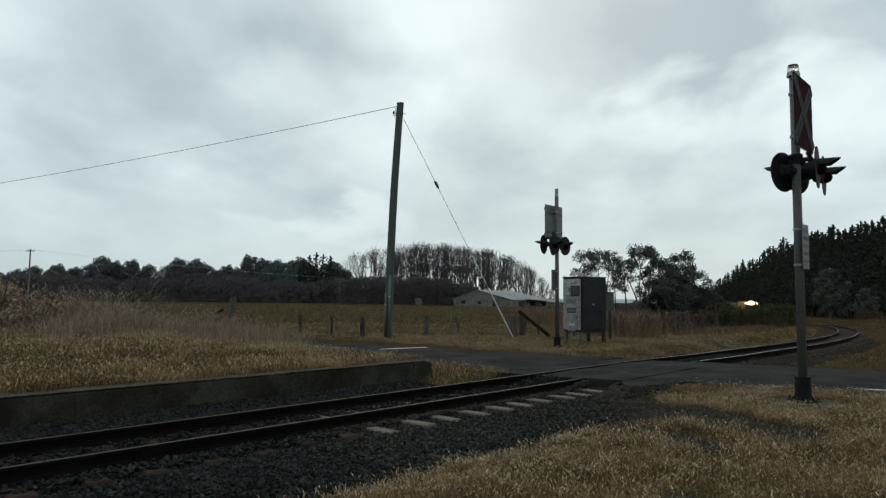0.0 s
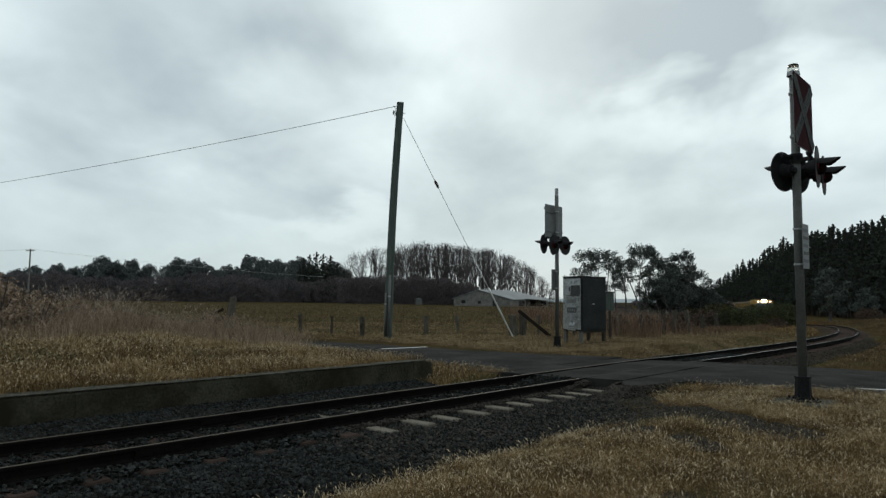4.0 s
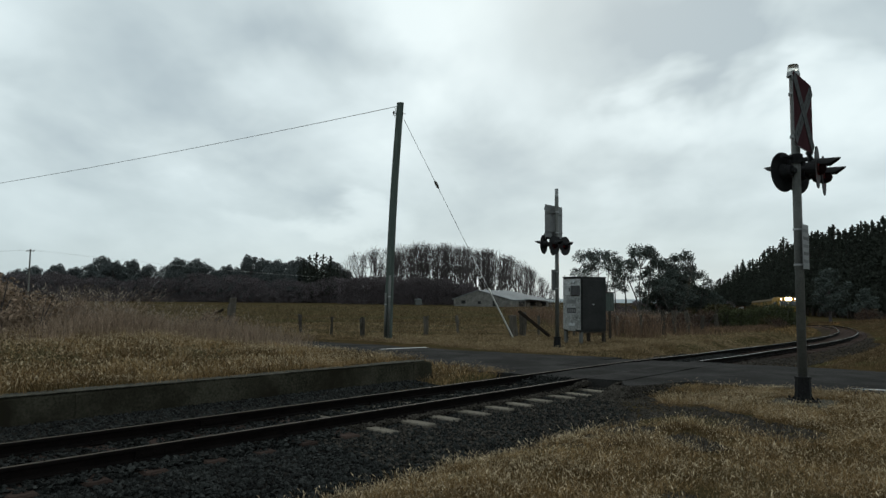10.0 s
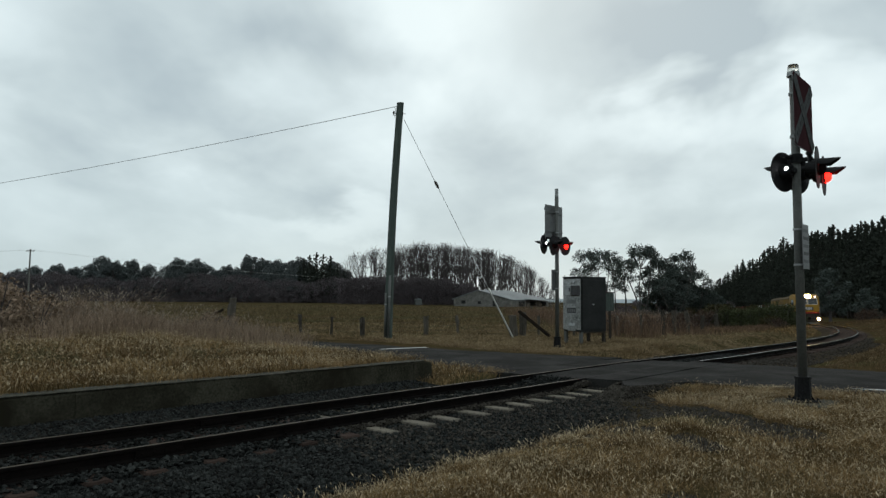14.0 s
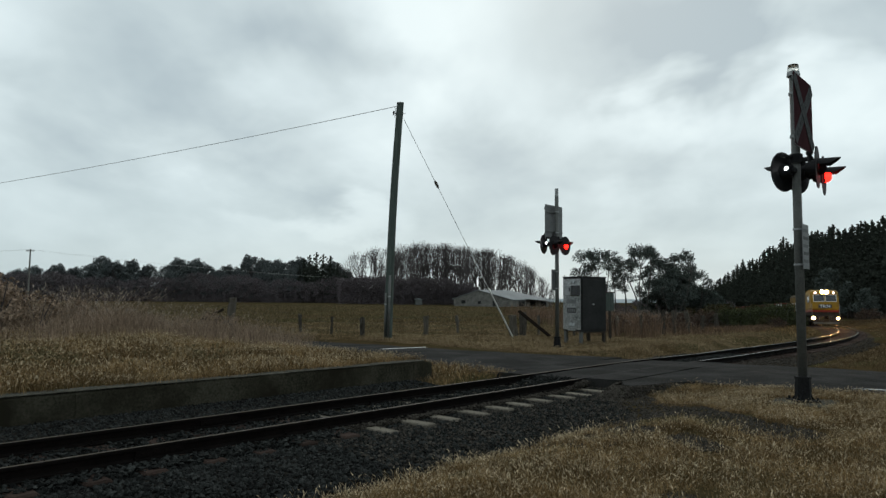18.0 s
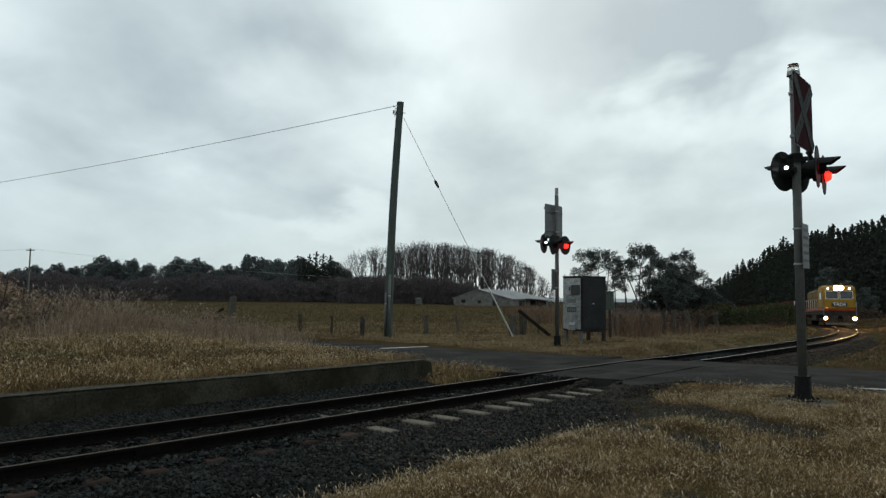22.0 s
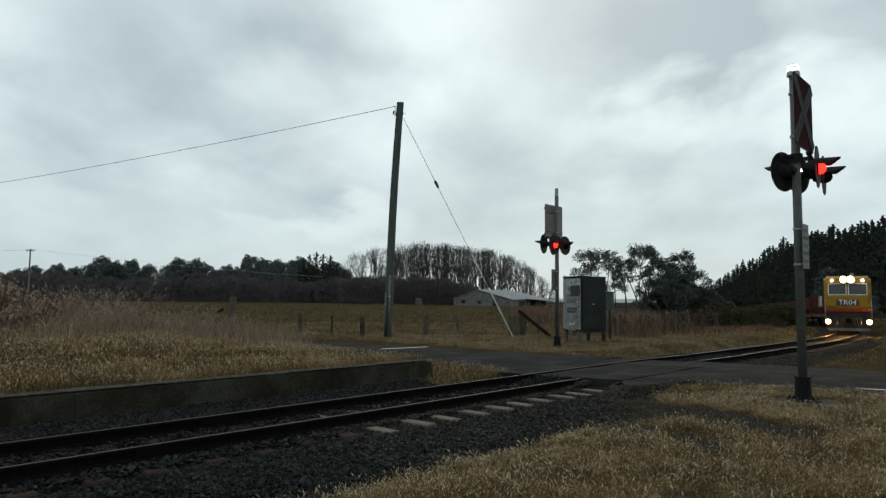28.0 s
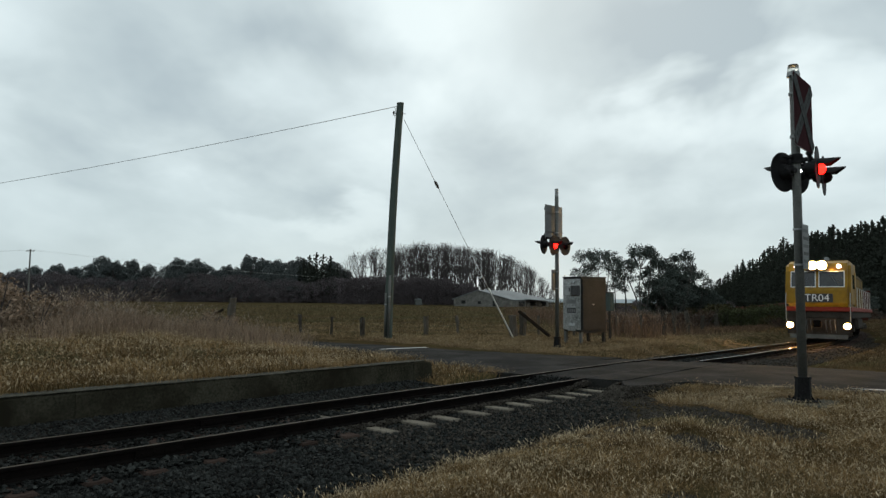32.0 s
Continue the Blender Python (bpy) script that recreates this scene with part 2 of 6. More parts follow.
M_GORSE = mat("dark_gorse", (0.030, 0.028, 0.014), (0.080, 0.068, 0.036), 0.8, 8, 1.0, bump=0, island=0.5, spec=0.0)
M_DARKLEAF = mat("dark_evergreen", (0.060, 0.069, 0.071), (0.120, 0.131, 0.127), 0.4, 5, 1.0, bump=0, island=0.3, spec=0.0)
M_YELLOW = mat("loco_yellow_paint", (0.25, 0.138, 0.010), (0.32, 0.182, 0.016), 0.8, 20, 0.5, bump=0.03, depth=0.002, c=(0.19, 0.105, 0.014), cscale=1.4, spec=0.2)
M_HOODYELLOW = mat("grimy_hood_yellow", (0.115, 0.068, 0.012), (0.20, 0.118, 0.018), 0.8, 12, 0.7, bump=0.03, depth=0.002, c=(0.09, 0.058, 0.018), cscale=0.9, spec=0.1)
M_LOCORED = mat("loco_red_band", (0.17, 0.02, 0.012), (0.24, 0.032, 0.02), 1, 20, 0.5, bump=0.03, depth=0.002, spec=0.2)
M_LOCOGREY = mat("loco_grimy_underframe", (0.022, 0.018, 0.014), (0.062, 0.051, 0.041), 3, 30, 0.85, bump=0.2, depth=0.005, spec=0.15)
M_LOCOBLK = mat("loco_black_panel", (0.02, 0.02, 0.022), (0.04, 0.04, 0.042), 3, 30, 0.5, bump=0)
M_WHITE = mat("white_paint", (0.62, 0.62, 0.60), (0.78, 0.78, 0.76), 2, 20, 0.5, bump=0)
M_GLASSDK = mat("dark_window_glass", (0.012, 0.014, 0.016), (0.02, 0.022, 0.024), 1, 5, 0.06, bump=0, spec=0.6)
M_WAGRED = mat("oxide_red_wagon", (0.060, 0.018, 0.013), (0.12, 0.034, 0.024), 1.2, 12, 0.85, bump=0.1, depth=0.004, c=(0.05, 0.022, 0.016), cscale=0.5, spec=0.1)
M_BOXWHITE = mat("white_container", (0.55, 0.56, 0.55), (0.70, 0.71, 0.70), 1, 12, 0.6, bump=0.1, depth=0.004)
M_LAMP = glow("headlamp_glow", (1.0, 0.58, 0.20), 1300.0)
# self-glowing rim that stands in for the halo round each lamp
M_HALO = glow("lamp_halo_glow", (1.0, 0.46, 0.07), 2.2)
M_REEDHEAD = mat("weed_seed_plumes", (0.18, 0.147, 0.120), (0.32, 0.268, 0.222), 2, 12, 1.0, bump=0, island=0.4, spec=0.0)
M_STRUT = mat("dark_wet_timber", (0.010, 0.008, 0.007), (0.035, 0.026, 0.020), 5, 40, 0.95, bump=0.5, depth=0.01, spec=0.05)
M_DITCH = glow("ditch_lamp_glow", (1.0, 0.55, 0.17), 650.0)
M_MARKER = glow("marker_lamp_glow", (1.0, 0.80, 0.78), 6.0)
M_REDGLOW = glow("red_signal_glow", (1.0, 0.007, 0.004), 11.0)
M_WHITEGLOW = glow("white_strobe_glow", (0.92, 0.97, 1.0), 25.0)
M_DUSTYHEAD = mat("dusty_rail_head", (0.020, 0.019, 0.018), (0.048, 0.046, 0.043), 6, 60, 0.9, bump=0.1, depth=0.002, spec=0.05)
M_DUSTSTONE = mat("dusty_brown_ballast", (0.024, 0.021, 0.018), (0.070, 0.062, 0.052), 6, 60, 0.95, bump=0.3, depth=0.01, island=0.45, spec=0.03)
# distance haze put into the hills' base colour as pale blue-grey
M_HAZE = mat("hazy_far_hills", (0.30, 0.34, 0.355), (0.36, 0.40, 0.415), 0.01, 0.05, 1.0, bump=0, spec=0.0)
M_BRACKEN = mat("dead_bracken", (0.092, 0.058, 0.039), (0.20, 0.135, 0.092), 0.8, 8, 1.0, bump=0, island=0.5, spec=0.0)
M_BROOM = mat("dark_green_broom", (0.028, 0.033, 0.017), (0.070, 0.076, 0.040), 0.8, 8, 1.0, bump=0, island=0.4, spec=0.0)
M_BRIAR = mat("red_brown_briar", (0.048, 0.034, 0.027), (0.095, 0.066, 0.050), 0.8, 8, 1.0, bump=0, island=0.4, spec=0.0)
M_LOCOROOF = mat("grimy_loco_roof", (0.050, 0.036, 0.020), (0.115, 0.084, 0.046), 1.2, 14, 0.9, bump=0.1, depth=0.004, spec=0.1)
M_DUSTBED = mat("dusty_ballast_bed", (0.020, 0.016, 0.012), (0.056, 0.046, 0.036), 6, 40, 1.0, bump=1.0, depth=0.04, c=(0.060, 0.046, 0.030), cscale=0.4, spec=0.0)
M_PALESTRAW = mat("bleached_grass", (0.115, 0.080, 0.042), (0.33, 0.245, 0.145), 0.8, 9, 1.0, bump=0, island=0.5, c=(0.15, 0.105, 0.058), cscale=0.5, spec=0.0)
M_HEADNEAR = mat("dull_rail_head", (0.024, 0.0175, 0.010), (0.062, 0.046, 0.027), 3, 50, 0.62, metal=0.3, bump=0.08, depth=0.002, spec=0.12)
M_DULLGRASS = mat("dull_brown_grass", (0.070, 0.047, 0.025), (0.18, 0.125, 0.072), 0.8, 9, 1.0, bump=0, island=0.5, c=(0.085, 0.058, 0.032), cscale=0.6, spec=0.0)
M_BEACON = glass("clear_beacon_glass", (0.86, 0.86, 0.80), 0.25)
M_STROBE = glow("strobe_tube_glow", (0.95, 0.98, 1.0), 900.0)
M_REDCAP = mat("dark_red_cap", (0.006, 0.003, 0.003), (0.010, 0.004, 0.004), 4, 30, 0.85, bump=0, spec=0.05)


# ---- mesh helpers ----
def part(name, bm, material, parent=None, label="", smooth=False):
    """Links a bmesh as one mesh object, under its thing."""
    me = bpy.data.meshes.new(name)
    bm.to_mesh(me)
    bm.free()
    if smooth:
        me.polygons.foreach_set("use_smooth", [True] * len(me.polygons))
    me.materials.append(material)
    ob = new(name, me)
    ob.parent = parent
    if label:
        ob["label"] = label
    return ob


def same(name, me, parent, m=None):
    """One more piece on a mesh that is already made."""
    ob = new(name, me)
    ob.parent = parent
    if m is not None:
        ob.matrix_basis = m
    return ob


def thing(name, m, label, category, group="", kind=""):
    ob = new(name)
    ob.empty_display_size = 0.2
    ob.matrix_basis = m
    return tagged(ob, label, category, group, kind)


def box(sx, sy, sz, at=(0, 0, 0), bevel=0.0, turn=(0, 0, 0)):
    bm = bmesh.new()
    bmesh.ops.create_cube(bm, size=1)
    bmesh.ops.scale(bm, vec=(sx, sy, sz), verts=bm.verts)
    if bevel:
        bmesh.ops.bevel(bm, geom=bm.edges[:], offset=bevel, segments=1, affect="EDGES")
    bmesh.ops.transform(bm, matrix=pose(*at, *turn), verts=bm.verts)
    return bm


def cyl(r1, r2, length, at=(0, 0, 0), turn=(0, 0, 0), seg=16):
    """A cylinder or cone along z, centred, then turned."""
    bm = bmesh.new()
    bmesh.ops.create_cone(bm, cap_ends=True, segments=seg, radius1=r1, radius2=r2, depth=length)
    bmesh.ops.transform(bm, matrix=pose(*at, *turn), verts=bm.verts)
    return bm


def join(*bms):
    out = bms[0]
    for b in bms[1:]:
        me = bpy.data.meshes.new("tmp")
        b.to_mesh(me)
        b.free()
        out.from_mesh(me)
        bpy.data.meshes.remove(me)
    return out


def prism(outline, depth, axis="y"):
    """A closed outline of (a, b) pairs pulled out by depth along x, y or z, centred."""
    bm = bmesh.new()
    put = {"x": lambda a, b, k: (k, a, b), "y": lambda a, b, k: (a, k, b), "z": lambda a, b, k: (a, b, k)}[axis]
    lo = [bm.verts.new(put(a, b, -depth / 2)) for a, b in outline]
    hi = [bm.verts.new(put(a, b, depth / 2)) for a, b in outline]
    k = len(outline)
    bm.faces.new(lo)
    bm.faces.new(hi[::-1])
    for i in range(k):
        bm.faces.new((lo[i], lo[(i + 1) % k], hi[(i + 1) % k], hi[i]))
    bmesh.ops.recalc_face_normals(bm, faces=bm.faces)
    return bm


def arrays(name, verts, faces, material, parent=None, smooth=False):
    """A mesh from numpy arrays: verts (n, 3), faces (m, 3) or (m, 4)."""
    me = bpy.data.meshes.new(name)
    verts, faces = np.asarray(verts, dtype=np.float32), np.asarray(faces, dtype=np.int32)
    k = faces.shape[1]
    me.vertices.add(len(verts))
    me.vertices.foreach_set("co", verts.ravel())
    me.loops.add(faces.size)
    me.loops.foreach_set("vertex_index", faces.ravel())
    me.polygons.add(len(faces))
    me.polygons.foreach_set("loop_start", np.arange(0, faces.size, k, dtype=np.int32))
    me.polygons.foreach_set("use_smooth", np.full(len(faces), smooth))
    me.update(calc_edges=True)
    me.materials.append(material)
    ob = new(name, me)
    ob.parent = parent
    return ob


def tubes(lines, sides=4):
    """Tapered tubes along lines of (point, radius): arrays of verts and quads."""
    V, F = [], []
    for line in lines:
        base = len(V)
        for i, (p, r) in enumerate(line):
            q = Vector(line[min(i + 1, len(line) - 1)][0]) - Vector(line[max(i - 1, 0)][0])
            if q.length < 1e-6:
                q = Vector((0, 0, 1))
            q.normalize()
            a = q.cross(Vector((0, 0, 1)) if abs(q.z) < 0.9 else Vector((1, 0, 0))).normalized()
            b = q.cross(a)
            for k in range(sides):
                w = 2 * math.pi * k / sides
                V.append(Vector(p) + (a * math.cos(w) + b * math.sin(w)) * r)
        for i in range(len(line) - 1):
            for k in range(sides):
                j = (k + 1) % sides
                F.append((base + i * sides + k, base + i * sides + j, base + (i + 1) * sides + j, base + (i + 1) * sides + k))
        if sides == 4:
            top = base + (len(line) - 1) * 4
            F.append((base + 3, base + 2, base + 1, base))
            F.append((top, top + 1, top + 2, top + 3))
    return np.array([tuple(v) for v in V], dtype=np.float32), np.array(F, dtype=np.int32)


def tube(name, pts, r, material, parent=None, sides=4, label=""):
    V, F = tubes([[(p, r) for p in pts]], sides)
    ob = arrays(name, V, F, material, parent, smooth=True)
    if label:
        ob["label"] = label
    return ob


RNG = np.random.default_rng(7)

# ---- the plan: u runs along the straight track, away from the eye; v to its right, towards the eye ----
TH = radians(42.15)
DX, DY = math.sin(TH), math.cos(TH)
CURVE_U, CURVE_R, TRACK_V = 21.0, 160.0, -7.45


def uv(u, v):
    return u * DX + v * DY, u * DY - v * DX


def to_uv(x, y):
    return x * DX + y * DY, x * DY - y * DX


CURVE_END = 112.0


def track_at(s):
    """Centre line of the track, straight, curve, straight: x, y, z of the rail tops and the heading in degrees from x."""
    a = min(max(0.0, (s - CURVE_U) / CURVE_R), (CURVE_END - CURVE_U) / CURVE_R)
    if s < CURVE_U:
        x, y = uv(s, TRACK_V)
    else:
        x, y = uv(CURVE_U + CURVE_R * math.sin(a), TRACK_V - CURVE_R * (1 - math.cos(a)))
        rest = max(0.0, s - CURVE_END)
        x, y = x + rest * math.sin(TH - a), y + rest * math.cos(TH - a)
    z = -0.016 * min(max(0.0, y - 22.0), 95.0) - 0.014 * min(max(0.0, y - 68.0), 45.0) - 0.055 * float(smooth(15.0, 21.5, s)) + 0.055 * float(smooth(45, 70, s))
    return x, y, z, 90.0 - math.degrees(TH - a)


def smooth(a, b, x):
    t = np.clip((x - a) / (b - a), 0, 1)
    return t * t * (3 - 2 * t)


def track_dist(x, y):
    """Distance to the track's centre line, positive on the eye's side, for arrays."""
    x, y = np.asarray(x, dtype=float), np.asarray(y, dtype=float)
    u, v = to_uv(x, y)
    cx, cy = uv(CURVE_U, TRACK_V - CURVE_R)
    arc = np.hypot(x - cx, y - cy) - CURVE_R
    return np.where(u < CURVE_U, v - TRACK_V, arc)


def ground_z(x, y):
    x, y = np.asarray(x, dtype=float), np.asarray(y, dtype=float)
    u, v = to_uv(x, y)
    d = track_dist(x, y)
    # the land falls away along the curve, on the far right
    fall = -(0.016 * np.clip(y - 22, 0, 95) + 0.014 * np.clip(y - 68, 0, 45)) * smooth(3, 15, x - 0.1 * np.clip(y - 22, 0, 200))
    z = fall.copy()
    # verge on the eye's side, a little below the rails
    verge = -0.20 + 0.15 * smooth(2.4, 4.0, d)
    z = np.where((d > 0) & (u < 40), z + verge, z)
    # shallow trackbed
    bed = smooth(3.4, 2.2, np.abs(d)) * (1 - 0.45 * (d < -1.3) * (u < 11) * (v > -9.6))
    bed = bed * (1 - 0.5 * smooth(1.5, 2.1, d)) * (1 - 0.95 * smooth(9.3, 10.8, u) * smooth(13.5, 12.5, u) * smooth(1.2, 1.8, d))
    bed = bed * (1 - 0.85 * smooth(9.6, 10.6, u) * smooth(13.5, 12.5, u) * smooth(-0.95, -1.35, d))
    road = smooth(3.2, 2.3, np.abs(u - 14.6 - 0.2 * (v + 7.4)))
    z = z - 0.30 * bed * (1 - road)
    z = z * (1 - road * (y < 30)) + road * (y < 30) * -0.03
    z = z - 0.11 * smooth(2.3, 1.9, np.abs(u - 14.6 - 0.2 * (v + 7.4))) * (y < 30) - 0.1 * road * smooth(1.9, 1.5, np.abs(d))
    # the far side of the crossing lies a little lower
    z = z - 0.08 * smooth(16.9, 19.0, u) * smooth(-1.6, -2.6, d) * smooth(45, 32, y)
    # grassed platform bank
    bank = smooth(-9.75, -9.95, v) * smooth(10.5, 9.6, u) * smooth(-40, -24, v)
    rise = 0.27 + 0.16 * smooth(-10, -15, v) * smooth(10.0, 7.0, u)
    z = z * (1 - bank) + bank * rise
    # tussocky hummocks
    lumps = np.sin(2.1 * x + 1.3 * np.sin(1.7 * y)) * np.sin(2.6 * y + 1.1 * np.sin(1.9 * x)) + 0.6 * np.sin(5.3 * x + 2 * np.sin(2.2 * y)) * np.sin(4.7 * y + 1.5 * np.sin(3.1 * x))
    z = z + lumps * (0.045 * bank * smooth(-9.9, -10.6, v) + 0.018 * smooth(2.6, 3.6, d) * (u < 12) * (d < 12))
    # a rise to the right of the curve
    hump = smooth(2.6, 7.0, d) * smooth(18, 26, y) * smooth(120, 40, y) * smooth(8, 16, x)
    z = z + 0.9 * hump
    # pasture swells gently
    z = z + 0.25 * smooth(45, 120, y) * smooth(20, -10, x)
    return z


# ---- ground, road, track ----
def stretch_axis(lo, hi, step, far, grow=1.18):
    out = list(np.arange(lo, hi + step / 2, step))
    k, a = step, hi
    while a < far:
        k *= grow
        a += k
        out.append(a)
    k, a = step, lo
    while a > -far:
        k *= grow
        a -= k
        out.insert(0, a)
    return np.array(out)


def make_ground():
    xs, ys = stretch_axis(-16, 20, 0.2, 2600), stretch_axis(3, 34, 0.2, 2600)
    X, Y = np.meshgrid(xs, ys)
    Z = ground_z(X, Y)
    Z = Z + (np.abs(X) < 60) * 0.02 * np.sin(X * 1.7 + 0.6 * np.sin(Y * 1.3)) * np.sin(Y * 1.9)
    nx, ny = len(xs), len(ys)
    idx = np.arange(nx * ny).reshape(ny, nx)
    F = np.stack([idx[:-1, :-1], idx[:-1, 1:], idx[1:, 1:], idx[1:, :-1]], -1).reshape(-1, 4)
    ob = arrays("ground", np.stack([X, Y, Z], -1).reshape(-1, 3), F, M_SOIL, smooth=True)
    tagged(ob, "dry winter grassland around a railway crossing", "ground", kind="structure")


def strip(rows, name, material, label, category):
    """A slab from rows of cross-section points; each row has the same number of points."""
    A = np.array(rows, dtype=np.float32)
    nr, nc = A.shape[:2]
    idx = np.arange(nr * nc).reshape(nr, nc)
    F = np.stack([idx[:-1, :-1], idx[:-1, 1:], idx[1:, 1:], idx[1:, :-1]], -1).reshape(-1, 4)
    ob = arrays(name, A.reshape(-1, 3), F, material, smooth=False)
    return tagged(ob, label, category, kind="structure")


def road_mid(v):
    return 14.6 + 0.2 * (v + 7.4)


def road_z(v):
    """The road climbs over the rails and falls off to both sides."""
    return float(0.0 - 0.02 * smooth(1.5, 6, abs(v - TRACK_V)))


def apron(v):
    """The asphalt is wider beside the rails, on the eye's side."""
    return 0.55 * float(smooth(-11.0, -9.4, v) * smooth(-8.2, -8.7, v)) + 1.35 * float(smooth(-6.35, -6.0, v) * smooth(-5.2, -5.75, v))


def make_road(name, vs, label):
    rows = []
    for v in vs:
        m, w = road_mid(v), 2.35 + 1.1 * float(smooth(-12, -17, v)) + 0.12 * math.sin(v * 1.3)
        z = road_z(v)
        row = []
        for k, drop in ((-1.03, -0.25), (-1.0, 0.0), (-0.5, 0.03), (0.0, 0.045), (0.5, 0.03), (1.0, 0.0), (1.03, -0.25)):
            wk = w + (apron(v) if k < 0 else 0)
            x, y = uv(m + k * wk + (0.06 * math.sin(v * 7) if abs(k) == 1.0 else 0), v)
            row.append((x, y, z + drop * (float(smooth(1.4, 3.0, abs(v - TRACK_V))) if drop > 0 else 1) - 0.012))
        rows.append(row)
    ends = [[(x, y, z - 0.2) for x, y, z in row] for row in (rows[0], rows[-1])]
    return strip([ends[0], *rows, ends[1]], name, M_ROAD, label, "road")


def make_crossing_deck():
    """Asphalt between and beside the rails, cut by the flangeways."""
    deck = thing("crossing_deck", pose(0, 0, 0), "asphalt deck between the rails of the level crossing", "crossing deck", kind="structure")
    spans = ((-1.3, -0.61, -0.014), (-0.47, 0.50, -0.018), (0.60, 1.3, 0.002))
    for a, b, lift in spans:
        bm = bmesh.new()
        cols = np.linspace(a, b, 4)
        rowsn = np.linspace(-2.95, 2.35, 14)
        vs = [[bm.verts.new((*uv(road_mid(TRACK_V + c) + r, TRACK_V + c), lift - 0.02 * float(smooth(0.8, 2.6, r)) + 0.006 * math.sin(r * 3 + c))) for c in cols] for r in rowsn]
        for i in range(len(rowsn) - 1):
            for j in range(len(cols) - 1):
                bm.faces.new((vs[i][j], vs[i][j + 1], vs[i + 1][j + 1], vs[i + 1][j]))
        r = bmesh.ops.extrude_face_region(bm, geom=bm.faces[:])
        bmesh.ops.translate(bm, vec=(0, 0, -0.2), verts=[g for g in r["geom"] if isinstance(g, bmesh.types.BMVert)])
        bmesh.ops.recalc_face_normals(bm, faces=bm.faces)
        part("deck_slab", bm, M_ROAD, deck)


def painted_line(points, width, z):
    V, F = [], []
    for i, (u, v) in enumerate(points):
        a, b = points[max(i - 1, 0)], points[min(i + 1, len(points) - 1)]
        t = Vector((b[0] - a[0], b[1] - a[1])).normalized()
        for k in (-1, 1):
            V.append((*uv(u - t.y * k * width / 2, v + t.x * k * width / 2), z + 0.004))
    for i in range(len(points) - 1):
        F.append((2 * i, 2 * i + 1, 2 * i + 3, 2 * i + 2))
    ob = arrays("road_marking", V, F, M_LINE)
    return tagged(ob, "worn white painted line on the asphalt", "road marking", "road lines", kind="structure")


def rail_profile():
    """Half profile of a light rail, top at 0: (across, up)."""
    half = ((0.033, -0.006), (0.035, -0.012), (0.034, -0.032), (0.009, -0.044), (0.008, -0.105), (0.058, -0.122), (0.060, -0.132))
    top = [(0.026, 0.0), *half]
    return [(-a, b) for a, b in top[::-1]] + top


def swept(name, s_list, offset, prof, material, parent, label=""):
    V, F = [], []
    k = len(prof)
    for s in s_list:
        x, y, z, h = track_at(s)
        a = radians(h)
        nx, ny = math.sin(a), -math.cos(a)
        for p, q in prof:
            V.append((x + nx * (offset + p), y + ny * (offset + p), z + q))
    for i in range(len(s_list) - 1):
        for j in range(k - 1):
            F.append((i * k + j, i * k + j + 1, (i + 1) * k + j + 1, (i + 1) * k + j))
    ob = arrays(name, V, F, material, parent)
    if label:
        ob["label"] = label
    return ob


NEAR_BED = []


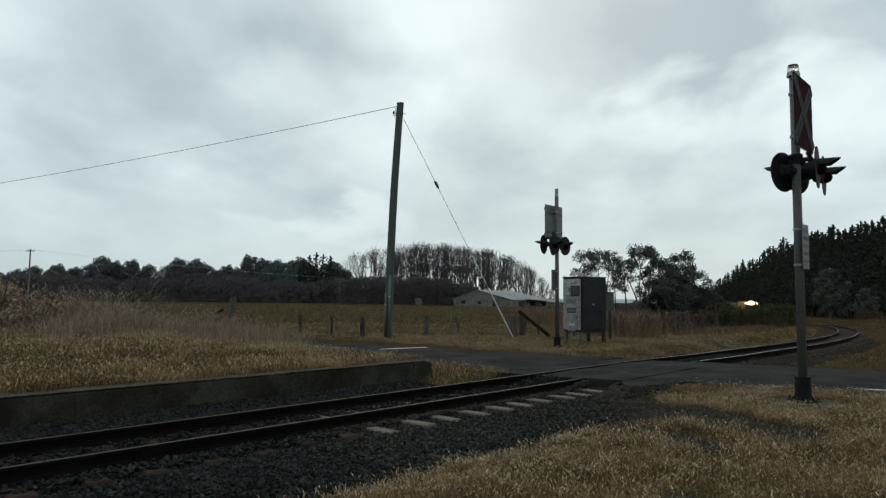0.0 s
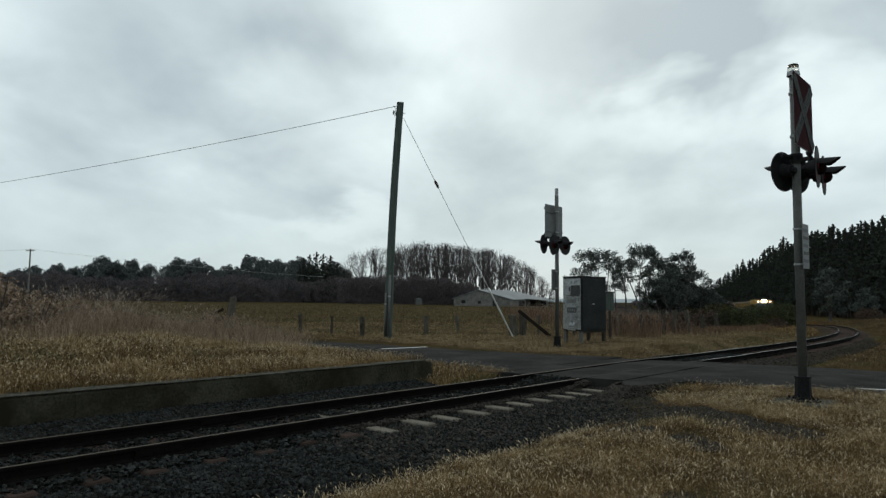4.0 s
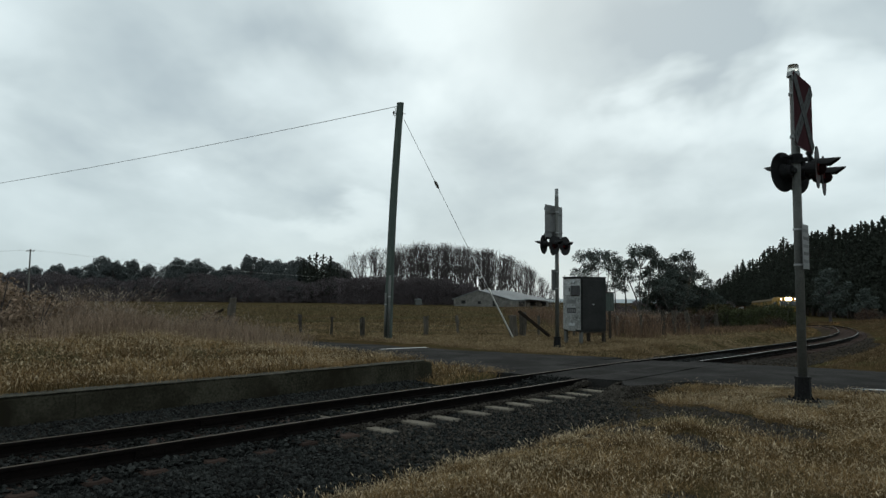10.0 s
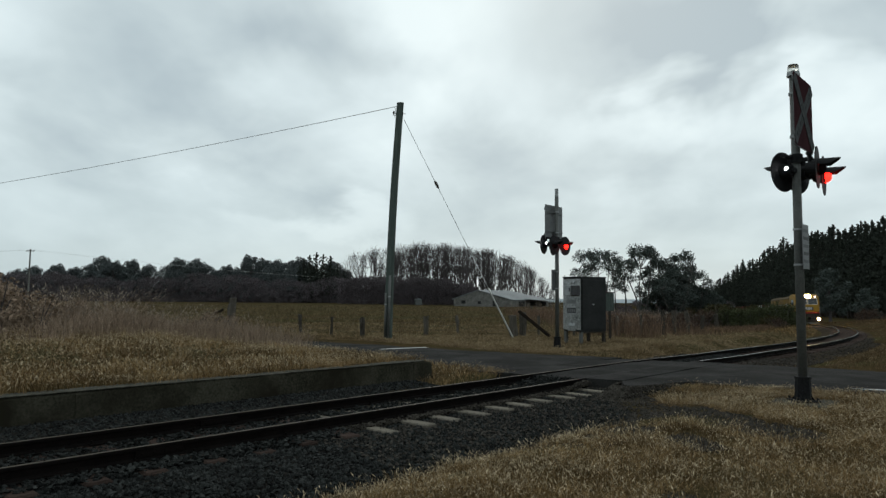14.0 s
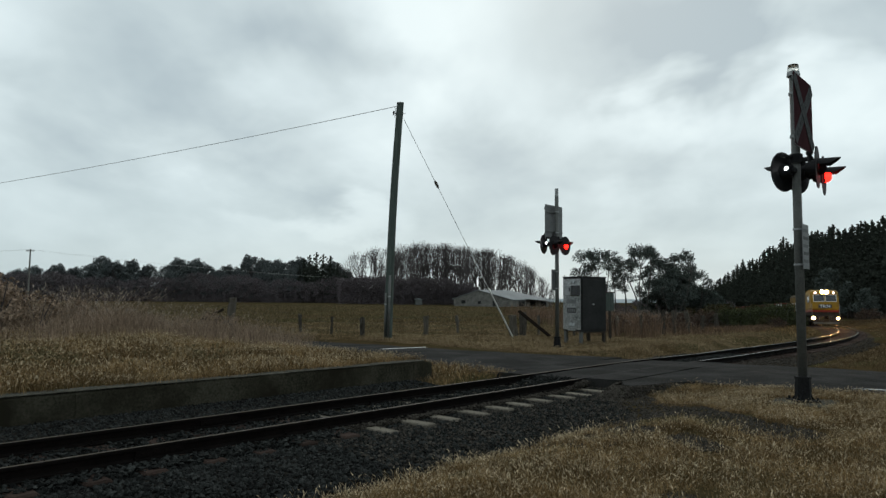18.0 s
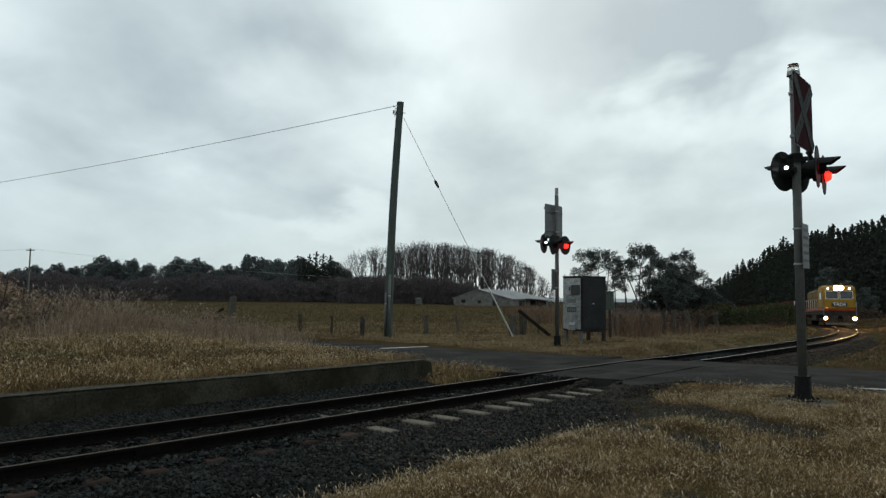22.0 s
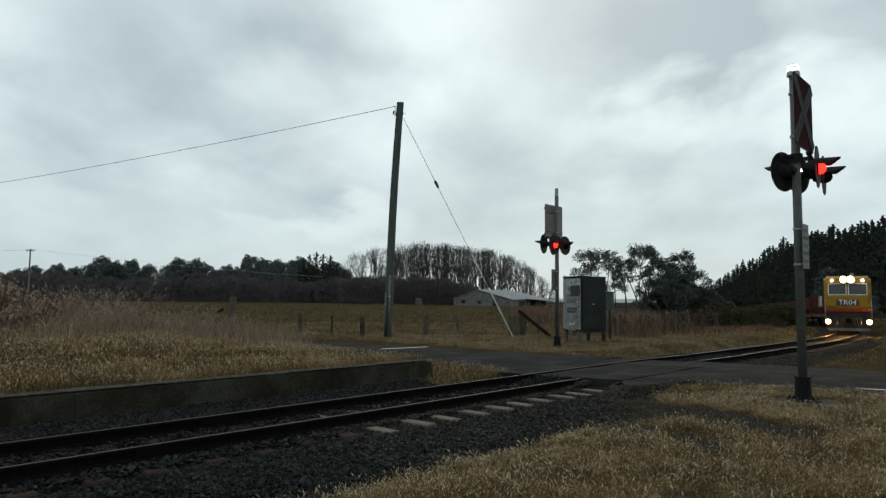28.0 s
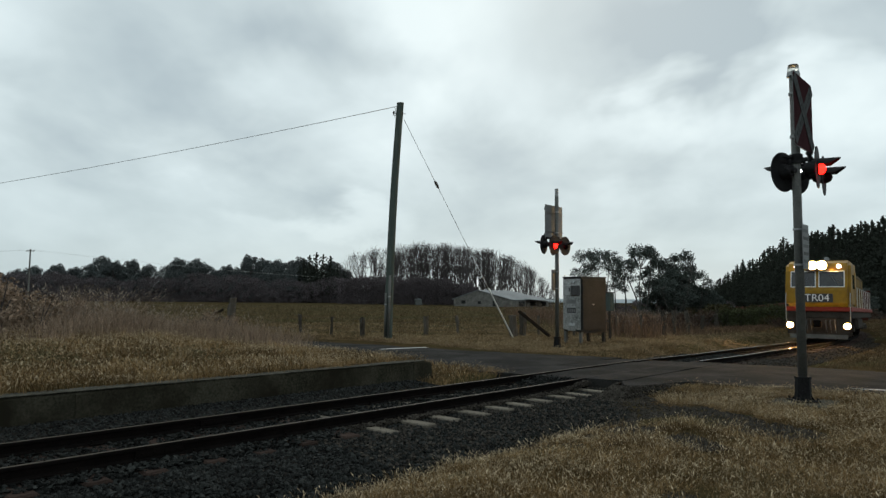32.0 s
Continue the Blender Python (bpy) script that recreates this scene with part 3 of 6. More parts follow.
def make_track():
    track = thing("railway_track", pose(0, 0, 0), "narrow gauge railway track, rusty rails with bright worn tops", "railway track", kind="structure")
    s_list = [-14 + 1.5 * i for i in range(24)] + [22 + 2.0 * i for i in range(64)] + [152 + 6 * i for i in range(24)]
    prof = rail_profile()
    head = [(-0.024, 0.0008), (0.024, 0.0008)]
    for off in (-0.565, 0.565):
        rail = swept("rail", s_list, off, prof, M_RAIL, track)
        swept("rail_head", [s for s in s_list if s < 12], off, head, M_HEADNEAR, rail, "dull worn running surface")
        swept("rail_head", [11.5, 13.0, 14.5, 16.0, 17.5], off, head, M_HEADNEAR if off < 0 else M_DUSTYHEAD, rail, "running surface dulled by road dust")
        swept("rail_head", [17.5] + [s for s in s_list if s > 18], off, head, M_HEAD, rail, "shiny worn running surface")
    # sleepers, fastened by plates and spikes
    pale = box(0.19, 2.46, 0.14, (0, 0, -0.225), 0.015)
    pale_me = part("sleeper", pale, M_PALE_TIE, track)
    red = box(0.24, 2.10, 0.14, (0, 0, -0.225), 0.02)
    red_me = part("sleeper", red, M_RED_TIE, track)
    plate = part("tie_plate", join(box(0.16, 0.22, 0.015, (0, 0, -0.137), 0.004), cyl(0.012, 0.012, 0.05, (0.05, 0.075, -0.115), seg=6), cyl(0.012, 0.012, 0.05, (-0.05, -0.075, -0.115), seg=6)), M_RAIL, pale_me)
    plate.location.y = 0.565
    rnd = random.Random(4)
    first = True
    for k in range(-34, 200):
        s = 6.05 + 0.587 * k
        if 12.0 < s < 17.4:
            continue
        x, y, z, h = track_at(s)
        m = pose(x, y, z, 0, 0, h + rnd.uniform(-1.2, 1.2)) @ pose(rnd.uniform(-0.03, 0.03), rnd.uniform(-0.03, 0.03), rnd.uniform(-0.012, 0.004), rnd.uniform(-0.4, 0.4), 0, 0)
        use_pale = 0 <= k <= 10 or 20 <= k <= 22
        src = pale_me if use_pale else red_me
        if first and use_pale:
            ob, first = pale_me, False
            ob.matrix_basis = m
        elif k == -34:
            ob = red_me
            ob.matrix_basis = m
        else:
            ob = same("sleeper", src.data, track, m)
        if s < 40:
            for off in (-0.565, 0.565):
                if ob is pale_me and off > 0:
                    continue
                same("tie_plate", plate.data, ob, pose(0, off, 0))
    # fishplates at the rail joints
    for s, off in ((3.3, 0.565), (4.6, -0.565), (-1.2, 0.565), (24.0, 0.565), (26.0, -0.565)):
        x, y, z, h = track_at(s)
        fp = part("fishplate", join(*[box(0.50, 0.022, 0.07, (0, k * 0.021, -0.072), 0.004) for k in (-1, 1)], *[cyl(0.014, 0.014, 0.10, (-0.18 + 0.12 * j, 0, -0.072), (90, 0, 0), 6) for j in range(4)]), M_RAIL, track, "bolted fishplate")
        fp.matrix_basis = pose(x, y, z, 0, 0, h) @ pose(0, -off, 0)
    # the bed of crushed stone
    prof_near = [(-2.16, -0.07), (-1.8, -0.09), (-1.3, -0.17), (-0.5, -0.20), (0.0, -0.185), (0.5, -0.20), (1.3, -0.195), (1.8, -0.24), (2.7, -0.42)]
    prof_bed = [(-2.6, -0.42), (-1.9, -0.24), (-1.3, -0.195), (-0.5, -0.20), (0.0, -0.185), (0.5, -0.20), (1.3, -0.195), (1.8, -0.24), (2.7, -0.42)]
    bed = swept("ballast_bed", [s for s in s_list if s < 9.6], 0.0, prof_near, M_BED, None)
    NEAR_BED.append(bed)
    tagged(bed, "dark crushed bluestone ballast under the track", "ballast", kind="structure")
    bed3 = swept("ballast_bed", [8.6, 9.4, 10.2, 11.0, 11.8, 12.4], 0.0, [(a, b - 0.004) for a, b in prof_bed], M_BED, None)
    tagged(bed3, "dark ballast running up to the crossing", "ballast", kind="structure")
    bed2 = swept("ballast_bed", [17.6 + 1.6 * i for i in range(80)], 0.0, [(a * (0.8 if abs(a) > 1.5 else 1.0), b) for a, b in prof_bed], M_DUSTBED, None)
    tagged(bed2, "dark ballast shoulder on the curve", "ballast", kind="structure")


def scatter_stones(name, count, u0, u1, v0, v1, size, z_of, parent=None, given=None, material=None):
    """Broken stones: distorted octahedra."""
    u, v = RNG.uniform(u0, u1, count), RNG.uniform(v0, v1, count)
    u, v = given or (u, v)
    x, y = uv(u, v)
    z = z_of(u, v)
    base = np.array([(1, 0, 0), (-1, 0, 0), (0, 1, 0), (0, -1, 0), (0, 0, 1), (0, 0, -1)], dtype=float)
    tri = np.array([(0, 2, 4), (2, 1, 4), (1, 3, 4), (3, 0, 4), (2, 0, 5), (1, 2, 5), (3, 1, 5), (0, 3, 5)])
    r = size * RNG.uniform(0.5, 1.25, (count, 1, 1)) * RNG.uniform(0.55, 1.2, (count, 6, 1))
    P = base[None] * r + RNG.normal(0, 0.22, (count, 6, 3)) * size
    a = RNG.uniform(0, 6.28, count)
    ca, sa = np.cos(a)[:, None], np.sin(a)[:, None]
    P = np.stack([P[..., 0] * ca - P[..., 1] * sa, P[..., 0] * sa + P[..., 1] * ca, P[..., 2] * 0.75], -1)
    P = P + np.stack([x, y, z], -1)[:, None]
    F = (tri[None] + 6 * np.arange(count)[:, None, None]).reshape(-1, 3)
    ob = arrays(name, P.reshape(-1, 3), F, material or M_STONE, parent)
    return tagged(ob, "dark grey crushed ballast stones", "ballast", kind="stuff")


def make_ballast():
    def near_z(u, v):
        d = v - TRACK_V
        lift = smooth(10.2, 9.4, u)
        return np.interp(d, [-2.2, -1.8, -1.3, 0, 1.3, 1.9, 2.6, 3.2], [-0.07, -0.09, -0.17, -0.185, -0.19, -0.235, -0.30, -0.27]) * np.where(d < -1.2, lift, 1) + np.where(d < -1.2, (1 - lift) * -0.2, 0)
    scatter_stones("ballast_stones", 34000, -1.5, 12.5, TRACK_V + 0.75, TRACK_V + 2.95, 0.026, near_z)
    def high_z(u, v):
        return -0.145 + RNG.uniform(-0.05, 0.02, len(u)) + 0.115 * smooth(10.5, 11.75, u) * smooth(14.5, 14, u)
    scatter_stones("ballast_stones", 12000, -1.5, 11.8, TRACK_V - 0.50, TRACK_V + 0.50, 0.025, high_z)
    scatter_stones("ballast_stones", 5500, -1.5, 11.3, TRACK_V - 1.3, TRACK_V - 0.63, 0.026, high_z)
    scatter_stones("ballast_stones", 4200, -4.5, 5.6, TRACK_V + 0.63, TRACK_V + 0.95, 0.03, high_z)
    scatter_stones("ballast_stones", 2600, 5.6, 11.6, TRACK_V + 0.63, TRACK_V + 0.80, 0.024, high_z, None, None, M_DUSTSTONE)
    scatter_stones("ballast_stones", 3000, 17.4, 22.0, TRACK_V - 0.50, TRACK_V + 0.50, 0.034, lambda u, v: high_z(u, v))
    scatter_stones("ballast_stones", 10000, -1.5, 11.0, TRACK_V - 2.0, TRACK_V - 1.2, 0.028, near_z)

    # the nearest loose stones, one by one
    shapes = []
    rnd = random.Random(9)
    for k in range(6):
        bm = bmesh.new()
        bmesh.ops.create_icosphere(bm, subdivisions=1, radius=0.04)
        for w in bm.verts:
            w.co *= rnd.uniform(0.7, 1.25)
            w.co.z *= 0.7
        st = part("stone", bm, M_STONE, NEAR_BED[0])
        shapes.append(st.data)
        st.matrix_basis = pose(*uv(1.0 + 0.3 * k, TRACK_V + 1.4), -0.18)
    for k in range(294):
        u, v = rnd.uniform(-0.5, 7.5), TRACK_V + rnd.uniform(1.15, 2.5)
        z = float(near_z(np.array([u]), np.array([v]))[0]) + 0.02
        same("stone", shapes[k % 6], NEAR_BED[0], pose(*uv(u, v), z, rnd.uniform(0, 360), rnd.uniform(0, 360), rnd.uniform(0, 360)) @ Matrix.Diagonal((*[rnd.uniform(0.45, 0.85)] * 3, 1)))

    def verge_z(u, v):
        return ground_z(*uv(u, v)) + 0.005
    scatter_stones("ballast_stones", 9000, 6.3, 12.2, TRACK_V + 1.8, TRACK_V + 3.9, 0.024, verge_z, None, None, M_DUSTSTONE)
    scatter_stones("ballast_stones", 4500, 5.0, 12.3, TRACK_V + 0.9, TRACK_V + 2.95, 0.025, lambda u, v: near_z(u, v) + 0.012, None, None, M_DUSTSTONE)
    for name, k in (("ballast_stones", 7000),):
        s, off = RNG.uniform(20, 46, k), RNG.uniform(-1.7, 2.0, k)
        P = np.array([track_at(a) for a in s])
        h = np.radians(P[:, 3])
        x, y = P[:, 0] + np.sin(h) * off, P[:, 1] - np.cos(h) * off
        keep = np.abs(np.abs(off) - 0.565) > 0.1
        u, v = to_uv(x[keep], y[keep])
        z = (P[:, 2] - 0.19 - 0.07 * smooth(1.2, 2.0, np.abs(off)))[keep]
        scatter_stones(name, len(u), 0, 1, 0, 1, 0.034, lambda a, b: z, None, (u, v), M_DUSTSTONE)

    # gritty bare patches in the verge
    for bx, by, ax, ay in ((3.68, 9.0, 0.48, 0.70), (3.98, 8.1, 0.50, 0.64), (2.75, 7.5, 0.28, 0.5), (2.3, 8.4, 0.28, 0.45), (1.98, 5.3, 0.26, 0.4)):
        k = int(1500 * ax * ay / 0.3)
        a, r = RNG.uniform(0, 6.283, k), np.sqrt(RNG.random(k))
        u, v = to_uv(bx + ax * r * np.cos(a), by + ay * r * np.sin(a))
        scatter_stones("ballast_stones", k, 0, 1, 0, 1, 0.022, lambda p, q: ground_z(*uv(p, q)) + 0.004, None, (u, v), M_DUSTSTONE)
    # stones banked against the edge of the asphalt
    k = 5200
    v = TRACK_V + 0.62 + 2.6 * RNG.beta(1.0, 1.9, k)
    back = RNG.random(k) ** 1.3 * 0.7 - 0.06
    edge = np.array([road_mid(a) - 2.35 - apron(a) for a in v])
    scatter_stones("ballast_stones", k, 0, 1, 0, 1, 0.032, lambda a, b: near_z(a, b) + (-0.035 - near_z(a, b)) * np.clip(1 - back / 0.5, 0, 1) * smooth(2.5, 2.0, b - TRACK_V), None, (edge - back, v), M_DUSTSTONE)

    def far_z(u, v):
        return -0.21 + 0 * u
    scatter_stones("ballast_stones", 3500, 17.4, 22.0, TRACK_V - 1.8, TRACK_V + 2.4, 0.034, far_z, None, None, M_DUSTSTONE)


# ---- grass ----
def blades(name, x, y, z, height, width, material, lean=0.35, label="", category="grass", heads=0.0, head_mat=None):
    """Grass blades, each a bent tapering strip of three triangles; a share of them carry seed heads."""
    k = len(x)
    h = height * RNG.uniform(0.55, 1.25, k)
    a, b = RNG.uniform(0, 6.283, k), RNG.uniform(0, 6.283, k)
    w = width * RNG.uniform(0.6, 1.3, k)
    ln = lean * h * RNG.uniform(0.2, 1.4, k)
    side = np.stack([np.cos(a), np.sin(a), 0 * a], -1) * w[:, None] / 2
    way = np.stack([np.cos(b), np.sin(b), 0 * a], -1) * ln[:, None]
    root = np.stack([x, y, z], -1)
    up = np.zeros((k, 3))
    up[:, 2] = h
    mid = root + 0.55 * up + 0.3 * way
    tip = root + up * 0.97 + way
    V = np.stack([root - side, root + side, mid - 0.7 * side, mid + 0.7 * side, tip], 1).reshape(-1, 3)
    o = 5 * np.arange(k)[:, None]
    F = np.concatenate([o + np.array([[0, 1, 3]]), o + np.array([[0, 3, 2]]), o + np.array([[2, 3, 4]])])
    ob = arrays(name, V, F, material)
    tagged(ob, label, category, kind="stuff")
    if heads:
        pick = RNG.random(k) < heads * (0.7 + 0.6 * (np.sin(x * 2.3 + 1.7 * np.sin(y * 1.9)) * np.sin(y * 2.9 + 1.3 * np.sin(x * 1.4)) > -0.05))
        t, s2, q = tip[pick], side[pick], (tip - mid)[pick]
        q = q / np.linalg.norm(q, axis=1)[:, None]
        ln2 = (0.017 + 0.021 * RNG.random(len(t)))[:, None] * min(2.6 if height > 1 else 1.0, height / 0.15)
        wid = s2 / np.linalg.norm(s2, axis=1)[:, None] * 0.0052 * min(2.6 if height > 1 else 1.4, height / 0.15)
        V2 = np.stack([t - q * ln2, t - wid, t + wid, t + q * ln2], 1).reshape(-1, 3)
        o2 = 4 * np.arange(len(t))[:, None]
        F2 = np.concatenate([o2 + np.array([[0, 2, 1]]), o2 + np.array([[1, 2, 3]])])
        ob2 = arrays(name + "_seed_heads", V2, F2, head_mat or M_SEED)
        tagged(ob2, "pale dry seed heads over the grass", category, kind="stuff")


def clumped(count, x0, x1, y0, y1, keep, clump=0.35, share=0.5):
    """Points in a box, half of them gathered round tussocks; keep(x, y) says which stay."""
    m = int(count * share)
    cx, cy = RNG.uniform(x0, x1, max(1, m // 60)), RNG.uniform(y0, y1, max(1, m // 60))
    pick = RNG.integers(0, len(cx), m)
    x = np.concatenate([RNG.uniform(x0, x1, count - m), cx[pick] + RNG.normal(0, clump, m)])
    y = np.concatenate([RNG.uniform(y0, y1, count - m), cy[pick] + RNG.normal(0, clump, m)])
    ok = keep(x, y) & (np.abs(x) < 0.70 * y + 1.2)
    return x[ok], y[ok]


def off_road(x, y, margin=0.0):
    u, v = to_uv(x, y)
    half = 2.35 + 1.1 * smooth(-12, -17, v) + margin
    return np.abs(u - road_mid(v)) > half


def patchy(x, y, scale, seed):
    return np.array([noise.noise((a * scale + seed, b * scale, seed)) for a, b in zip(x, y)])


def top_z(x, y):
    u, v = to_uv(x, y)
    return np.where((v < -9.4) & (u < 10.1), np.maximum(ground_z(x, y), 0.262), ground_z(x, y))


def make_grass():
    def verge(x, y):
        u, v = to_uv(x, y)
        d = track_dist(x, y)
        edge = 2.84 + 0.2 * smooth(5.0, 6.5, u) + 0.1 * smooth(5.5, 8, u) + 0.5 * np.sin(u * 1.1) * np.sin(u * 0.37 + 1) + 0.25 * np.sin(u * 3.1)
        bare = np.zeros(len(x), dtype=bool)
        for bx, by, ax, ay in ((5.6, 10.42, 0.62, 0.5), (3.68, 9.0, 0.50, 0.72), (3.98, 8.1, 0.52, 0.66), (2.75, 7.5, 0.30, 0.55), (2.3, 8.4, 0.30, 0.5), (1.98, 5.3, 0.28, 0.42)):
            bare |= np.hypot((x - bx) / ax, (y - by) / ay) < 1 + 0.25 * np.sin(9 * x) * np.sin(8 * y)
        bare &= RNG.random(len(x)) < 0.92
        edge = edge + 0.65 * smooth(8.3, 9.1, u) - 2.0 * smooth(9.3, 11.3, u) + 0.22 * np.sin(6.1 * x + 2 * np.sin(3.1 * y)) * np.sin(5.3 * y)
        bare |= (d < edge + 0.5) & (np.sin(4 * x) * np.sin(3.3 * y) > 0.2)
        edge = edge + RNG.normal(0, 0.2, len(x))
        keep = (d > edge) & (u < 19) & off_road(x, y, 0.1) & ~bare
        return keep
    x, y = clumped(300000, -3, 9, 4.2, 14, verge, 0.13, 0.55)
    blades("verge_grass", x, y, ground_z(x, y) - 0.01, 0.085, 0.0042, M_STRAW, 0.9, "dry straw-coloured grass on the verge", heads=0.5)
    x, y = clumped(50000, -3, 9, 4.2, 14, verge, 0.10, 0.85)
    blades("verge_tussocks", x, y, ground_z(x, y) - 0.01, 0.14, 0.0045, M_STRAW, 0.9, "taller tufts of dry grass on the verge", heads=0.3)
    x, y = clumped(120000, -3, 9, 4.2, 14, verge, 0.3, 0.2)
    blades("verge_thatch", x, y, ground_z(x, y) - 0.01, 0.05, 0.008, M_STRAW, 2.0, "matted dry thatch under the verge grass")

    def bank(x, y):
        u, v = to_uv(x, y)
        return (v < -9.49 - 0.04 * np.sin(u * 2.3) - 0.10 * RNG.random(len(x))) & (u < 10.2) & (v > -30)
    x, y = clumped(260000, -17, 2, 7.5, 24, bank, 0.22, 0.5)
    blades("platform_grass", x, y, top_z(x, y) - 0.01, 0.135, 0.0075, M_STRAW, 1.1, "matted dry grass on the old platform bank", heads=0.45)
    x, y = clumped(40000, -17, 2, 7.5, 24, lambda x, y: bank(x, y) & (to_uv(x, y)[0] < 8.4), 0.15, 0.9)
    blades("platform_tussocks", x, y, top_z(x, y) - 0.01, 0.25, 0.010, M_STRAW, 0.8, "taller dry tufts on the platform bank", heads=0.35)

    # low green-brown weeds among the platform grass
    rng = np.random.default_rng(17)
    spots = np.concatenate([np.stack([a + rng.normal(0, 0.42, 26), b + rng.normal(0, 0.34, 26), np.zeros(26)], -1) for a, b in ((-7.1, 11.6), (-6.3, 11.1), (-7.9, 12.5), (-4.6, 12.6))])
    spots[:, 2] = top_z(spots[:, 0], spots[:, 1]) + rng.uniform(0.08, 0.2, len(spots))
    V, F = leaf_cards(spots, 22, 0.028, 0.16, 0.6, rng)
    tagged(arrays("low_weeds", V, F, M_GREEN), "low dull green-brown weeds among the platform grass", "weeds", kind="stuff")

    # strip between the platform's end and the road
    def wedge(x, y):
        u, v = to_uv(x, y)
        return (v < -8.62) & (v > -14) & (u > np.where(v > -9.43, 9.7, 10.16)) & off_road(x, y, 0.02)
    x, y = clumped(30000, -4, 3, 11, 18, wedge, 0.2, 0.4)
    blades("roadside_grass", x, y, ground_z(x, y) - 0.01, 0.15, 0.010, M_STRAW, 1.0, "dry grass between platform end and road", heads=0.25)

    # far side of the road, up to the fence and beyond
    def across(x, y):
        u, v = to_uv(x, y)
        d = track_dist(x, y)
        return (u > 12) & (d < -2.0) & off_road(x, y, 0.1) & (y > 14)
    x, y = clumped(90000, -10, 24, 17, 42, across, 0.3, 0.5)
    blades("crossing_grass", x, y, ground_z(x, y) - 0.01, 0.115, 0.013, M_PALESTRAW, 1.1, "dry grass between road and fence", heads=0.2)
    x, y = clumped(60000, -3, 16, 17.5, 30, across, 0.18, 0.6)
    blades("roadside_grass", x, y, ground_z(x, y) - 0.01, 0.09, 0.013, M_PALESTRAW, 1.2, "short bleached grass beside the crossing", heads=0.5)

    # right of the curve
    def right_side(x, y):
        d = track_dist(x, y)
        u, v = to_uv(x, y)
        return (d > 2.3 - 0.5 * smooth(22, 30, u) + 0.35 * np.sin(u * 0.9)) & (u > 16.8) & off_road(x, y, 0.1)
    x, y = clumped(170000, 8, 45, 14, 70, right_side, 0.3, 0.5)
    blades("curve_grass", x, y, ground_z(x, y) - 0.01, 0.13, 0.015, M_DULLGRASS, 0.9, "dull dry grass on the bank beside the curve", heads=0.1)

    x, y = clumped(45000, 30, 82, 66, 128, lambda x, y: np.abs(track_dist(x, y)) > 2.2, 0.6, 0.5)
    blades("curve_grass", x, y, ground_z(x, y) - 0.02, 0.26, 0.05, M_DULLGRASS, 0.9, "rough brown grass before the plantation")

    # inside of the curve, up to the hedge
    def left_side(x, y):
        d = track_dist(x, y)
        return (d < -1.9) & (d > -14)
    x, y = clumped(50000, 14, 50, 40, 95, left_side, 0.4, 0.5)
    blades("hedge_grass", x, y, ground_z(x, y) - 0.01, 0.22, 0.04, M_STRAW, 0.9, "dry grass between the curve and the hedge")

    # pasture
    def field(x, y):
        return (x < 0.32 * y) & (y > 30) & (track_dist(x, y) < -3)
    x, y = clumped(80000, -75, 36, 29, 125, field, 0.8, 0.4)
    blades("pasture", x, y, ground_z(x, y) - 0.02, 0.20, 0.06, M_GREEN, 0.9, "cropped olive winter pasture", "pasture")

    # tall dead weeds along the field fence
    def weeds(x, y):
        u, v = to_uv(x, y)
        return (v < -14.6) & (u < 13.0) & (patchy(x, y, 0.35, 3.3) > 0.02 - 0.25 * smooth(-7, -13, x))
    x, y = clumped(60000, -24, -4, 15, 30, weeds, 0.45, 0.8)
    blades("dead_weeds", x, y, ground_z(x, y) - 0.02, 0.72, 0.011, M_REED, 0.55, "tall dead brown weeds by the fence", "weeds", heads=0.35, head_mat=M_REEDHEAD)

    x, y = clumped(2600, -15.5, -8.0, 19, 23.5, weeds, 0.25, 0.95)
    blades("weed_plumes", x, y, ground_z(x, y) - 0.02, 1.18, 0.013, M_REED, 0.9, "tall pale feathery weed stalks by the fence", "weeds", heads=0.8, head_mat=M_REEDHEAD)

    def weeds_right(x, y):
        return (patchy(x, y, 0.3, 8.1) > 0.0) & (track_dist(x, y) < -4) & (x > 6) & (x < (0.325 + 0.09 * patchy(x, y, 0.5, 2.2)) * y)
    x, y = clumped(50000, 6, 40, 29, 70, weeds_right, 0.6, 0.7)
    blades("dead_weeds", x, y, ground_z(x, y) - 0.02, 1.05, 0.020, M_BRACKEN, 0.5, "tall dead brown weeds along the railway fence", "weeds", heads=0.2, head_mat=M_REEDHEAD)

    def low_bracken(x, y):
        return (patchy(x, y, 0.3, 5.7) > -0.1) & (track_dist(x, y) < -4.5) & (x > 0.32 * y)
    x, y = clumped(50000, 11, 36, 36, 72, low_bracken, 0.6, 0.6)
    blades("low_bracken", x, y, ground_z(x, y) - 0.02, 0.36, 0.024, M_BRACKEN, 0.7, "low dead bracken on the bank inside the curve", "weeds")


